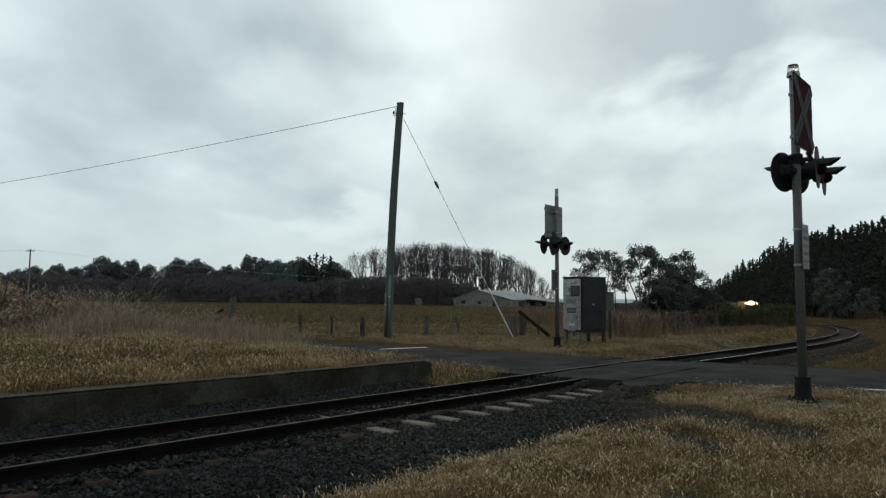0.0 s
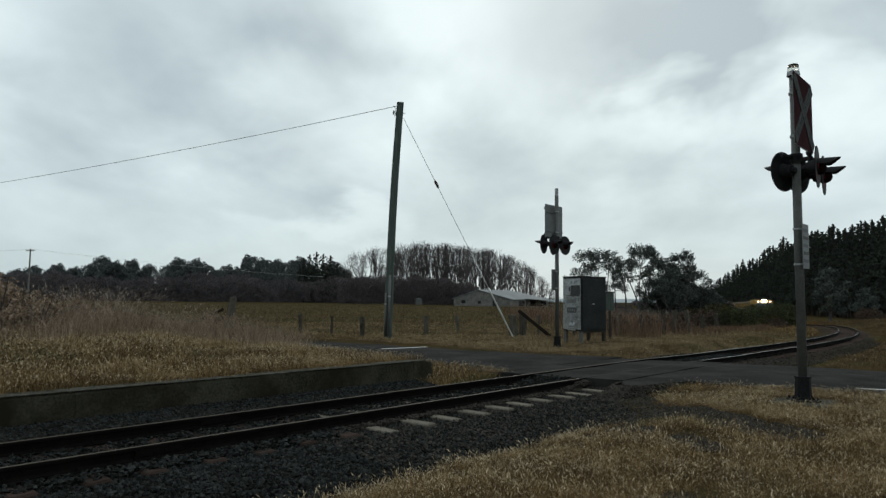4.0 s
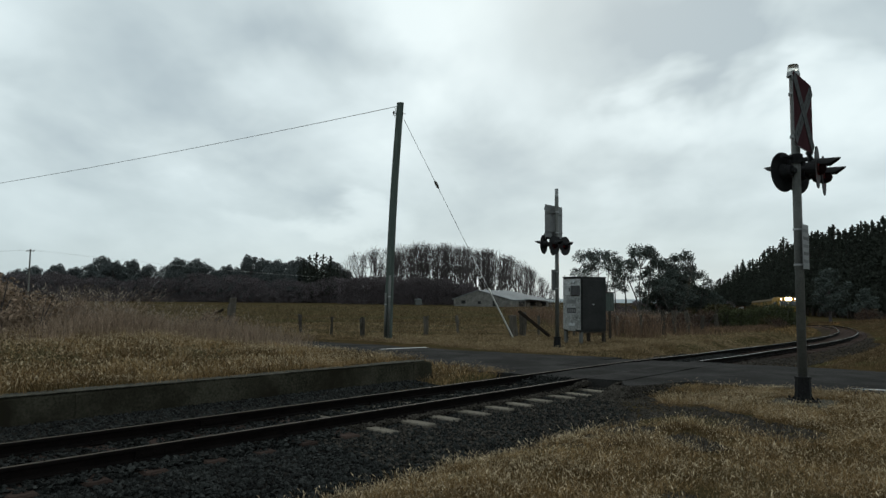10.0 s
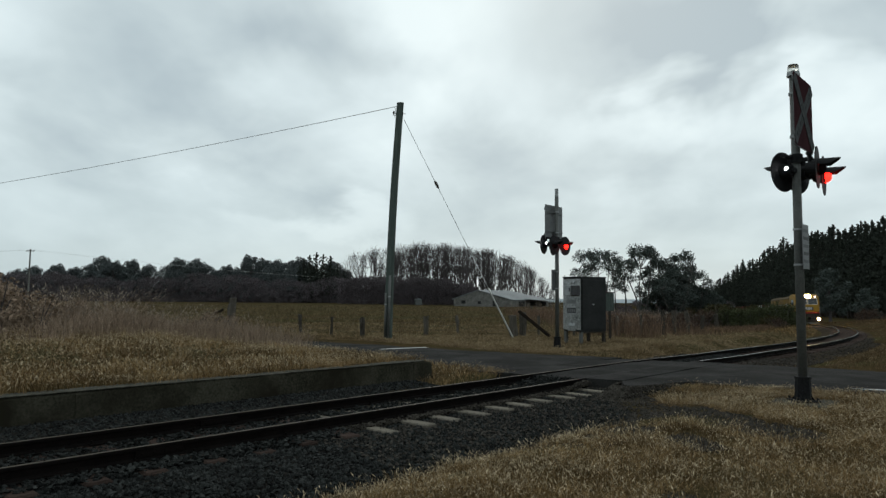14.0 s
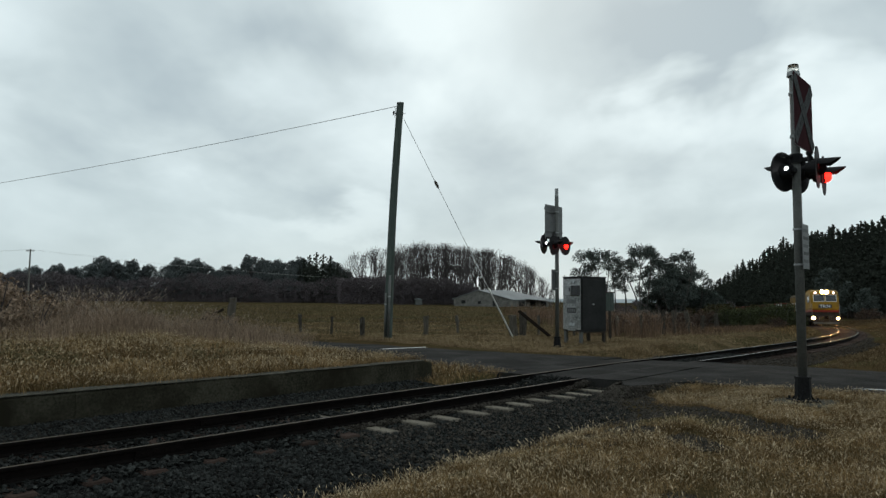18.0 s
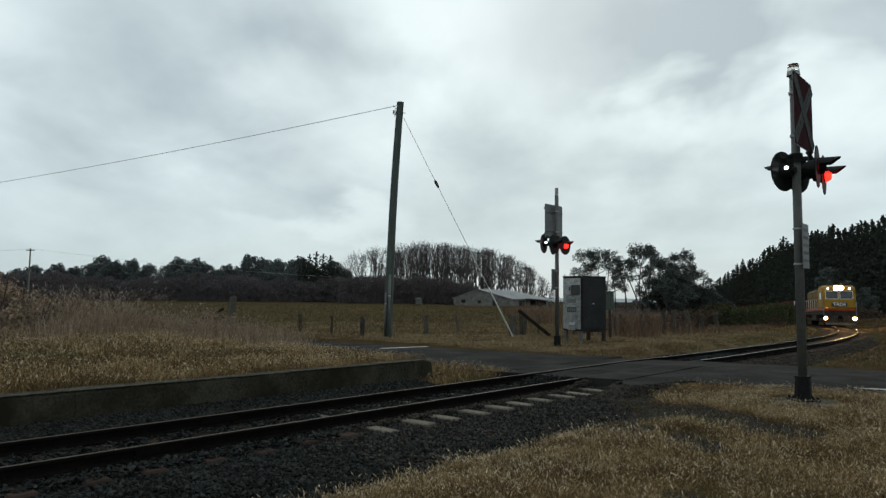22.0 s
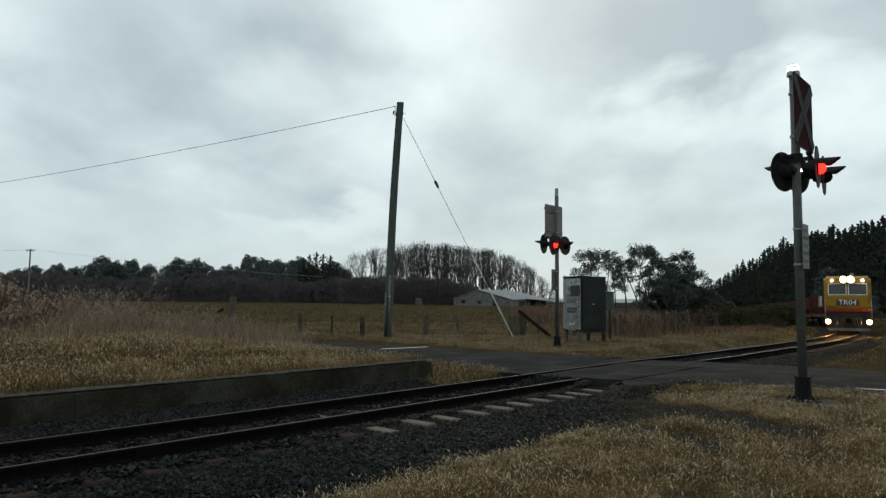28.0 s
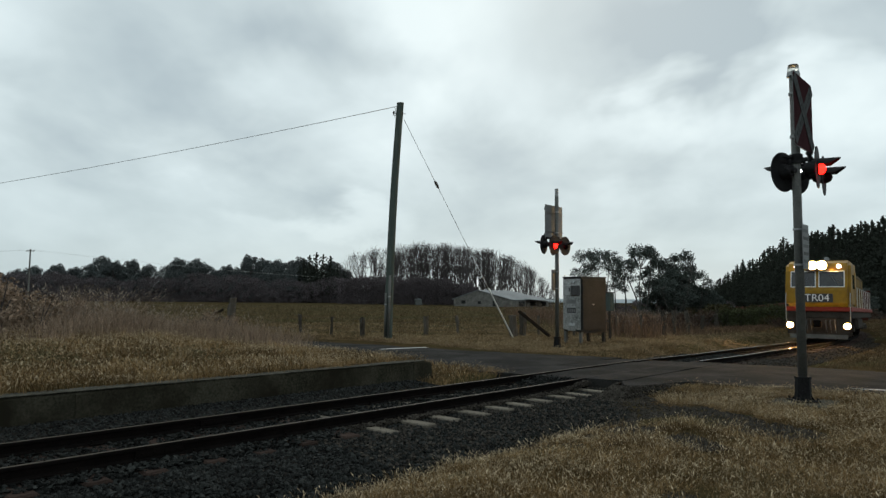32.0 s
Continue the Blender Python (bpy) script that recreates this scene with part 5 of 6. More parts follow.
f1 = fence("paddock_fence", [(-15.5, 24.5, 1.05, 0.09, 2), (-13.45, 25.0, 1.4, 0.11, -3), (-8.6, 27.6, 1.5, 0.14, 3), (-6.1, 29.4, 0.85, 0.07, -5), (-4.75, 29.3, 0.8, 0.06, 0), (-3.35, 28.6, 0.8, 0.11, 2),
                              (-0.72, 29.9, 0.85, 0.11, 0), (0.72, 31.8, 0.85, 0.06, 4), (3.05, 29.3, 0.95, 0.19, 2)], "old grey post and wire paddock fence")
f2 = fence("railway_fence", [(3.5, 29.6, 1.05, 0.14, 0), (4.25, 30.2, 0.9, 0.05, 0), (5.9, 30.6, 0.9, 0.06, 0), (8.2, 32.0, 0.95, 0.07, 2), (9.6, 33.0, 1.0, 0.08, 0), (11.0, 34.0, 1.25, 0.09, -3), (12.1, 35.5, 1.25, 0.11, 2), (13.4, 37.2, 1.25, 0.10, 3),
                             (15.4, 40.5, 1.0, 0.12, -4), (18.5, 46.0, 1.05, 0.13, 2), (21.0, 50.5, 1.05, 0.12, -2), (22.5, 55.0, 1.1, 0.15, 1), (26.0, 66.0, 1.1, 0.12, 1), (30.0, 80.0, 1.1, 0.12, 1)], "post and wire fence along the railway")
brace = part("strut", box(0.10, 0.10, 1.9, (0, 0, 0.95), 0.012), M_STRUT, f1, "leaning dark timber strut")
brace.matrix_basis = pose(-10.4, 26.9, 0.15, 0, 62, 24)
strut = part("strut", box(0.13, 0.13, 1.75, (0, 0, 0.88), 0.012), M_STRUT, f2, "leaning dark timber strut")
strut.matrix_basis = pose(4.6, 29.1, -0.04, 0, -52, 8)


# ---- farm shed ----
def make_shed():
    D = 150.0
    x, y = 7.5, 150.0
    shed = thing("farm_shed", pose(x, y, 0.05, 0, 0, 0), "long grey farm shed with pale tin roof", "shed")
    # gable wall faces the eye; long roof slopes to the right and away
    w, h, hr = 10.5, 1.8, 3.6
    gable = prism([(-5.0, 0), (5.5, 0), (5.5, 2.13), (0.2, hr), (-5.0, h)], 0.2, "y")
    part("gable_wall", gable, M_SHEDWALL, shed, "grey boarded gable wall")
    # roof sheets: left plane, right plane sheared backwards
    bm = bmesh.new()
    q = [bm.verts.new(p) for p in ((0.2, -0.4, hr + 0.1), (8.0, 8.0, hr + 0.12), (17.5, 10.0, 1.75), (8.0, -0.4, 1.55))]
    bm.faces.new(q)
    q2 = [bm.verts.new(p) for p in ((0.2, -0.4, hr + 0.1), (-5.4, -0.4, h - 0.1), (-3.0, 9.0, h - 0.1), (8.0, 8.0, hr + 0.12))]
    bm.faces.new(q2)
    r = bmesh.ops.extrude_face_region(bm, geom=bm.faces[:])
    bmesh.ops.translate(bm, vec=(0, 0, -0.12), verts=[g for g in r["geom"] if isinstance(g, bmesh.types.BMVert)])
    bmesh.ops.recalc_face_normals(bm, faces=bm.faces)
    part("roof", bm, M_TIN, shed, "pale weathered tin roof")
    bm = prism([(5.5, 0), (8.0, 0), (8.0, 1.42), (5.5, 2.12)], 0.2, "y")
    part("side_wall", bm, M_SHEDWALL, shed)
    bm = bmesh.new()
    q = [bm.verts.new(p) for p in ((8.0, 0, 0), (17.4, 9.9, 0), (17.4, 9.9, 1.6), (8.0, 0, 1.5))]
    bm.faces.new(q)
    part("rear_wall", bm, M_SHEDWALL, shed)
    # solid dark blocks on the wall paint the shade within the openings
    for wx, ww, wz, wh in ((-2.9, 0.9, 1.0, 0.8), (0.6, 0.7, 0.9, 0.7), (4.0, 0.9, 0.7, 1.3)):
        win = part("window", box(ww, 0.12, wh, (wx, -0.1, wz), 0.02), M_DARK, shed, "dark block painted as the shade in an unglazed opening")
        for e in (-1, 1):
            part("frame", box(ww + 0.16, 0.06, 0.08, (wx, -0.16, wz + e * wh / 2)), M_SHEDWALL, win)
    # the bays' inner shade, likewise as dark blocks on a closed wall
    for k in range(3):
        part("bay_opening", box(2.0, 0.1, 1.1, (0, 0, 0)), M_DARK, shed, "dark block painted as the shade in an open bay").matrix_basis = pose(10.2 + 2.9 * k, 2.2 + 3.05 * k, 0.65, 0, 0, 46.5)
    lean = part("lean_to_roof", box(9.0, 5.0, 0.1, (0, 0, 0), 0.01, (0, 0, 0)), M_TIN, shed)
    lean.matrix_basis = pose(15.5, 5.5, 1.55, 3, 4, 8)
    for k in range(4):
        part("lean_to_post", cyl(0.08, 0.08, 1.5, (11.4 + 2.6 * k, 3.2 + 0.3 * k, 0.75), seg=6), M_POST, shed)
    part("ridge_cap", box(10.3, 0.3, 0.06, (0, 0, 0)), M_TIN, shed).matrix_basis = pose(3.4, 3.8, hr + 0.08, 0, 0, 52.7)
    hut = thing("garden_shed", pose(-5.6, 158, 0.2, 0, 0, 10), "tiny pale hut at the edge of the scrub", "shed")
    part("wall", box(1.5, 1.4, 1.3, (0, 0, 0.65), 0.03), M_SIGNWHITE, hut)
    part("roof", prism([(-0.9, 1.28), (0.9, 1.28), (0, 1.6)], 1.6, "y"), M_TIN, hut)


make_shed()


# ---- trees ----
def leaf_cards(centres, per, size, spread, flat=1.0, rng=RNG, droop=0.0):
    """Small folded leaves scattered round the centres: triangles pairs."""
    c = np.repeat(np.asarray(centres, dtype=float), per, 0)
    k = len(c)
    off = rng.normal(0, 1, (k, 3))
    off = off / np.linalg.norm(off, axis=1)[:, None] * (rng.random(k) ** 0.5)[:, None]
    off[:, 2] *= flat
    c = c + off * spread
    a = rng.normal(0, 1, (k, 3))
    a[:, 2] -= droop
    a /= np.linalg.norm(a, axis=1)[:, None]
    b = np.cross(a, rng.normal(0, 1, (k, 3)))
    b /= np.linalg.norm(b, axis=1)[:, None]
    s = size * rng.uniform(0.5, 1.4, k)[:, None]
    V = np.stack([c - a * s, c + b * s * 0.42, c + a * s, c - b * s * 0.42], 1).reshape(-1, 3)
    o = 4 * np.arange(k)[:, None]
    return V, o + np.array([[0, 1, 2, 3]])


def bare_tree(seed, height, wide=0.27, kids=(11, 2, 2, 2, 2)):
    """Forked near the ground; the limbs rise almost upright and fan out to a rounded head."""
    rnd = random.Random(seed)
    t = thing("bare_tree", pose(0, 0, 0), "leafless winter tree with a dense rounded fan of fine branches", "tree", "bare trees behind the shed")
    lean = rnd.uniform(-0.03, 0.03) * height
    fork = height * rnd.uniform(0.04, 0.10)
    trunk = [[((0, 0, -0.3), 0.020 * height), ((lean * 0.3, 0, fork), 0.015 * height)]]
    twigs = []

    def place(a, rho, part_of):
        top = height * (1 - 0.34 * rho ** 3) * part_of
        out = rho * wide * height * part_of ** 0.75
        return Vector((lean * part_of + math.cos(a) * out, math.sin(a) * out, top))

    def bough(p, way, a, rho, level, r):
        step = (0.30, 0.54, 0.74, 0.89, 1.0)[level]
        for k in range(kids[level]):
            a2 = 6.283 * (k + rnd.random()) / kids[0] if level == 0 else a + rnd.gauss(0, 0.26) / (0.35 + rho)
            r2 = rnd.uniform(0.12, 0.92) if level == 0 else min(1.0, max(0.03, rho * rnd.uniform(0.96, 1.22) + rnd.gauss(0, 0.075)))
            q = place(a2, r2, step * rnd.uniform(0.93, 1.03))
            m = p + way * (q - p).length * 0.5
            m = m.lerp((p + q) * 0.5, 0.8) + Vector([rnd.gauss(0, 0.002 * height) for _ in range(3)])
            twigs.append([(tuple(p), r), (tuple(m), r * 0.8), (tuple(q), max(r * 0.66, 0.011))])
            if level < 4:
                bough(q, (q - m).normalized(), a2, r2, level + 1, max(r * 0.66, 0.015))

    bough(Vector((lean * 0.3, 0, fork)), Vector((0, 0, 1)), 0, 0, 0, 0.0105 * height)
    V, F = tubes(trunk, 5)
    arrays("trunk", V, F, M_BARK, t)
    V, F = tubes(twigs, 3)
    arrays("twig_fan", V, F, M_BARK, t)
    return t


def gum_tree(seed, height, stems=2, dense=1.0, wide=0.24, mid=0.74, deep=0.24, clumps=11):
    """Long bare leaning stems under an uneven crown of separate clumps of leaves, with sky between them."""
    rnd = random.Random(seed)
    rng = np.random.default_rng(seed)
    t = thing("gum_tree", pose(0, 0, 0), "gum tree with pale forked trunk and open clumped crown", "tree", "gum trees")
    spots = []
    while len(spots) < clumps:
        a, q, h = rnd.uniform(0, 6.283), math.sqrt(rnd.random()), rnd.uniform(-1, 1)
        r = wide * height * q * math.sqrt(max(0.05, 1 - 0.8 * h * h))
        c = Vector((r * math.cos(a), r * math.sin(a), (mid + deep * h * 0.86) * height))
        size = rnd.uniform(0.055, 0.105) * height
        if all((c - o).length > 0.62 * (size + k) for o, k in spots) or rnd.random() < 0.02:
            spots.append((c, size))
    top = max(c.z + k * 0.8 for c, k in spots)
    spots = [(Vector((c.x, c.y, c.z * height / top)), k) for c, k in spots]
    trunks, forks = [], []
    for s in range(stems):
        a = 6.283 * (s + rnd.random() * 0.6) / stems
        line, q, d = [((0.15 * math.cos(a), 0.15 * math.sin(a), -0.4), height * 0.013)], Vector((0.15 * math.cos(a), 0.15 * math.sin(a), -0.4)), Vector((0.26 * math.cos(a), 0.26 * math.sin(a), 1)).normalized()
        for k in range(6):
            d = (d + Vector((rnd.gauss(0, 0.10), rnd.gauss(0, 0.10), 0.06))).normalized()
            q = q + d * height * 0.13
            line.append((tuple(q), height * (0.013 - 0.0014 * (k + 1))))
            if k > 1:
                forks.append(Vector(q))
        trunks.append(line)
    V, F = tubes(trunks, 5)
    arrays("trunk", V, F, M_GUMBARK, t, smooth=True)
    Vs, Fs, n = [], [], 0
    for c, k in spots:
        root = min(forks, key=lambda f: (f - c).length + 1.6 * max(0.0, f.z - c.z + 0.3))
        m = (root + c) * 0.5 + Vector((rnd.gauss(0, 0.25), rnd.gauss(0, 0.25), -0.12 * (c - root).length))
        twigs = [[(tuple(root), height * 0.0062), (tuple(m), height * 0.0046), (tuple(c), 0.02)]]
        leaves = [(c, k)]
        for w in range(3):
            e = c + Vector((rnd.uniform(-1, 1), rnd.uniform(-1, 1), rnd.uniform(-0.9, 0.9))) * k * 0.95
            twigs.append([(tuple(m.lerp(c, 0.6)), height * 0.003), (tuple(e), 0.015)])
            leaves.append((e, k * rnd.uniform(0.45, 0.75)))
        V, F = tubes(twigs, 3)
        arrays("bough", V, F, M_GUMBARK, t)
        for e, r in leaves:
            V, F = leaf_cards(np.array([tuple(e)]), int(260 * dense * r * r), 0.115, r, 1.0, rng, 0.5)
            Vs.append(V)
            Fs.append(F + n)
            n += len(V)
    arrays("crown", np.concatenate(Vs), np.concatenate(Fs), M_GUMLEAF, t)
    return t


def belt_tree(seed, height, wide):
    """A broad rounded evergreen with a lumpy crown almost to the ground."""
    rnd = random.Random(seed)
    rng = np.random.default_rng(seed)
    t = thing("shelter_tree", pose(0, 0, 0), "dark evergreen in the distant shelter belt", "tree", "shelter belt trees")
    stem = [[((0, 0, -0.3), 0.22), ((0.1, 0, height * 0.5), 0.15), ((0, 0.1, height * 0.85), 0.06)]]
    cs, limbs = [], []
    for k in range(46):
        a, f = rnd.uniform(0, 6.283), rnd.random() ** 0.8
        z = height * (0.16 + 0.78 * f)
        r = wide * height * 0.5 * math.sin(min(1.0, (1.12 - f) * 1.25) * 1.5) * rnd.uniform(0.45, 1.0)
        c = (math.cos(a) * r, math.sin(a) * r, z * rnd.uniform(0.92, 1.03))
        cs.append(c)
        if k % 3 == 0:
            limbs.append([((0.05, 0, z * 0.62), 0.07), (c, 0.02)])
    V, F = tubes(stem + limbs, 4)
    arrays("trunk", V, F, M_BARK, t)
    V, F = leaf_cards(np.array(cs), 150, 0.17, height * 0.095, 0.85, rng)
    arrays("crown", V, F, M_DARKLEAF, t)
    return t


def pine_tree(seed, height):
    rng = np.random.default_rng(seed)
    t = thing("pine_tree", pose(0, 0, 0), "tall dark plantation pine", "tree", "pine plantation")
    V, F = tubes([[((0, 0, -0.3), 0.22), ((0.05, 0, height * 0.5), 0.14), ((0, 0.04, height), 0.03)]], 4)
    arrays("trunk", V, F, M_PINEBARK, t)
    low, high = [], []
    z = height * 0.10
    while z < height * 0.97:
        f = 1 - z / height
        reach = (0.24 + 4.4 * f ** 0.80) * rng.uniform(0.75, 1.15)
        n = int(3 + 5 * f)
        a0 = rng.uniform(0, 6.28)
        for k in range(n):
            a = a0 + 6.283 * k / n + rng.uniform(-0.3, 0.3)
            r = reach * rng.uniform(0.55, 1.15)
            for q in np.linspace(0.2, 1.0, int(2 + 4 * f)):
                (low if f > 0.3 else high).append((math.cos(a) * r * q, math.sin(a) * r * q, z + 0.40 * r * q + rng.uniform(-0.12, 0.12)))
        z += rng.uniform(0.42, 0.75)
    for q in range(10):
        high.append((0, 0, height * (0.93 + 0.0085 * q)))
    V, F = leaf_cards(np.array(low), 9, 0.27, 0.42, 0.8, rng)
    V2, F2 = leaf_cards(np.array(high), 12, 0.22, 0.20, 0.9, rng)
    V, F = np.concatenate([V, V2]), np.concatenate([F, F2 + len(V)])
    arrays("crown", V, F, M_PINE, t)
    return t


def bush(seed, w, h, material, label, leaf=0.10, per=26, name="bush"):
    rng = np.random.default_rng(seed)
    rnd = random.Random(seed)
    t = thing(name, pose(0, 0, 0), label, "bush", "bushes")
    lines = []
    for k in range(9):
        a = rnd.uniform(0, 6.283)
        r = rnd.uniform(0.2, 0.45) * w
        lines.append([((0.05 * math.cos(a), 0.05 * math.sin(a), -0.1), 0.03), ((0.5 * r * math.cos(a), 0.5 * r * math.sin(a), h * 0.45), 0.02), ((r * math.cos(a), r * math.sin(a), h * rnd.uniform(0.6, 0.95)), 0.008)])
    V, F = tubes(lines, 3)
    arrays("stem", V, F, M_BARK, t)
    n = 60
    a, q = rng.uniform(0, 6.283, n), rng.random(n) ** 0.5
    zz = rng.random(n)
    rad = 0.5 * w * np.sqrt(np.clip(1 - (zz * 0.95) ** 2.2, 0.04, 1)) * q
    cs = np.stack([np.cos(a) * rad, np.sin(a) * rad, 0.08 * h + zz * h * 0.85 * rng.uniform(0.7, 1.1, n)], -1)
    V, F = leaf_cards(cs, per, leaf, 0.16 * w, 0.7, rng)
    arrays("foliage", V, F, material, t)
    return t


def spread(kinds, places, face=0):
    """Puts copies of the given things at (x, y, scale); the originals take the first places."""
    rnd = random.Random(face + 11)
    for i, (x, y, k) in enumerate(places):
        src = kinds[i % len(kinds)]
        z = float(ground_z(x, y))
        m = pose(x, y, z, 0, 0, rnd.uniform(0, 360)) @ Matrix.Diagonal((k * rnd.uniform(0.92, 1.08), k * rnd.uniform(0.92, 1.08), k, 1))
        if i < len(kinds):
            src.matrix_basis = m
        else:
            keep = src.scale.copy()
            src.scale = (1, 1, 1)
            copy_thing(src, m)
            src.scale = keep


def place_trees():
    rnd = random.Random(21)
    # bare trees: a rounded copse behind the shed, and a paler gap of smaller ones to its left
    bares = [bare_tree(1, 15.0, 0.35), bare_tree(2, 15.0, 0.40), bare_tree(3, 15.0, 0.33), bare_tree(5, 15.0, 0.37)]
    spots = []
    for i in range(28):
        f = i / 27
        bear = 705 + 268 * f + rnd.uniform(-4, 4)
        crest = float(np.interp(bear, (700, 715, 745, 800, 850, 900, 940, 970, 985), (447, 434, 428, 433, 438, 450, 468, 488, 512)))
        D = 166 + 30 * rnd.random()
        spots.append(((bear - 784) / 1200 * D, D, ((541 - crest) * rnd.uniform(0.93, 1.01) * D / 1200) / 15.0))
    spread(bares, spots)
    open_bares = [bare_tree(7, 15.0, 0.38, (8, 2, 2, 2, 2)), bare_tree(8, 15.0, 0.42, (7, 2, 2, 2, 2))]
    spots = []
    for bear, hh in ((636, 90), (650, 99), (668, 101), (682, 100), (697, 99)):
        D = 190 + 5 * rnd.random()
        spots.append(((bear - 784) / 1200 * D, D, (hh * D / 1200) / 15.0))
    spread(open_bares, spots, 12)
    # gums on the right: an open group of slim ones, then a denser one
    def stand(rows):
        return [((bear - 784) / 1200 * D, D, (541 - top + 26) * D / 1200 / 9.0) for bear, top, D in rows]
    slim = [gum_tree(31, 9.0, 2, 1.05, 0.18, 0.74, 0.25, 8), gum_tree(36, 9.0, 3, 1.05, 0.20, 0.72, 0.27, 9), gum_tree(37, 9.0, 2, 1.05, 0.16, 0.68, 0.31, 9)]
    spread(slim, stand(((1040, 440, 92), (1064, 436, 95), (1090, 444, 91), (1108, 450, 94), (1138, 427, 88))), 1)
    broad = [gum_tree(32, 9.0, 3, 1.2, 0.24, 0.60, 0.40, 22), gum_tree(34, 9.0, 3, 1.2, 0.22, 0.58, 0.42, 21)]
    spread(broad, stand(((1158, 432, 90), (1184, 443, 93), (1206, 440, 88), (1226, 460, 91), (1192, 474, 86), (1252, 497, 90))), 13)
    under = belt_tree(44, 5.0, 1.1)
    under["label"], under["group"] = "dense low evergreen among the gum trunks", "low evergreens"
    for ch in under.children:
        if ch.name.startswith("crown"):
            ch.data.materials[0] = M_GUMLEAF
    spread([under], [((bear - 784) / 1200 * 93, 93, (572 - top) * 93 / 1200 / 5.0) for bear, top in ((1172, 506), (1194, 502), (1216, 500), (1236, 506), (1253, 510), (1270, 522))], 14)
    # shelter belt along the far side of the paddock
    belt = [belt_tree(41, 9.0, 0.95), belt_tree(42, 9.0, 0.8), belt_tree(43, 9.0, 1.15)]
    spots = []
    tops = ((0, 490), (30, 484), (60, 478), (100, 474), (130, 480), (160, 474), (183, 460), (200, 468), (230, 466), (262, 474), (300, 474), (320, 462), (345, 463), (370, 474), (400, 474), (425, 478), (445, 456), (470, 462), (490, 464), (515, 466), (535, 460), (590, 466), (612, 482))
    for bear, top in tops:
        for j in range(3):
            D = 205 + 20 * rnd.random()
            x = (bear + rnd.uniform(-14, 14) * (j > 0) - 784) / 1200 * D
            spots.append((x, D, ((540 - top) * (1.0, 0.84, 0.72)[j] * D / 1200) / 9.0))
    spread(belt, spots, 2)
    cyp = pine_tree(60, 12.0)
    cyp["label"], cyp["group"] = "dark spiky conifer in the shelter belt", "shelter belt conifers"
    spread([cyp], [((bear - 784) / 1200 * 208, 208, s) for bear, s in ((538, 1.12), (548, 1.2), (560, 1.27), (572, 1.22), (585, 1.18), (598, 1.02), (610, 0.85))], 3)
    # pines: rows of the plantation, receding along its edge
    pines = [pine_tree(s, 18.0) for s in (71, 72, 73, 74)]
    spots = []
    for row in range(4):
        for i in range(44):
            bear = 1258 + 334 * (i + rnd.uniform(-0.45, 0.45)) / 43
            D = float(np.interp(bear, (1262, 1300, 1350, 1400, 1450, 1500, 1600), (330, 300, 250, 210, 180, 160, 135))) + 6.0 * row
            rise = float(np.interp(bear, (1255, 1268, 1300, 1350, 1400, 1450, 1500, 1568, 1640), (22, 36, 58, 84, 108, 122, 124, 142, 160)))
            spots.append(((bear - 784) / 1200 * D, D, (rise * rnd.uniform(0.88, 1.13) * (1.02 - 0.03 * row) * D / 1200 + 3.2) / 18.0))
    for i in range(12):
        spots.append((92 + i * 7 + rnd.uniform(-2, 2), 128 - i * 3 + rnd.uniform(-2, 2), rnd.uniform(0.9, 1.1)))
    spread(pines, spots, 4)
    # grey-green trees in front of the plantation
    pale_tree = belt_tree(81, 7.0, 0.75)
    pale_tree["label"], pale_tree["group"] = "grey-green rounded tree in front of the plantation", "trees before the plantation"
    for ch in pale_tree.children:
        if ch.name.startswith("crown"):
            ch.data.materials[0] = M_GUMLEAF
    spread([pale_tree], [(57.0, 100.0, 1.15), (66, 106, 0.8)], 5)
    # bushes along the railway
    b0 = bush(90, 2.3, 1.6, M_BROOM, "dark green broom bush by the railway fence", 0.07, 40)
    spread([b0], [(19.6, 47.0, 0.95), (20.8, 47.6, 0.92), (26.2, 56.5, 1.1), (27.7, 57.5, 1.25), (29.3, 58.6, 1.3), (30.6, 60.2, 1.2), (25.0, 55.5, 1.0)], 9)
    b1 = bush(91, 2.4, 1.7, M_GORSE, "dark gorse bush by the railway fence")
    hedge = [(25.2, 52.5, 0.6)]
    for i in range(14):
        f = 0.35 + 0.65 * i / 13
        x, y = 24.0 + 11.0 * f + rnd.uniform(-0.5, 0.5), 60.0 + 16 * f + rnd.uniform(-1, 1)
        hedge.append((x - 7.0 * (1 - f) * rnd.random(), y, (0.95 + 0.28 * f) * rnd.uniform(0.85, 1.12)))
    spread([b1], hedge, 6)
    b2 = bush(92, 2.2, 1.3, M_BRIAR, "brown leafless thorn bush by the fence", 0.07, 24)
    spread([b2], [(18.0, 47, 1.0), (19.2, 48, 0.9), (16.6, 46.5, 0.8), (10.5, 34.5, 0.7), (12.5, 37.5, 0.8), (14.5, 41, 0.9), (8.6, 33.5, 0.7), (24.6, 50, 0.6), (56, 90, 1.4), (60, 95, 1.5), (62, 88, 1.2)], 7)
    b3 = bush(93, 1.6, 1.5, M_REED, "dead brown weed thicket by the paddock fence", 0.06, 24)
    spread([b3], [(-11.7, 17.9, 1.12), (-12.6, 18.6, 1.2), (-10.9, 18.4, 0.8), (-14.2, 21.2, 1.15), (-13.2, 20.8, 0.9), (-15.4, 22.4, 1.3), (-11.6, 21.5, 0.7), (-9.2, 27.2, 0.7), (-12.8, 23.5, 0.7), (-10.6, 24.8, 0.75), (-8.3, 26.6, 0.6)], 8)


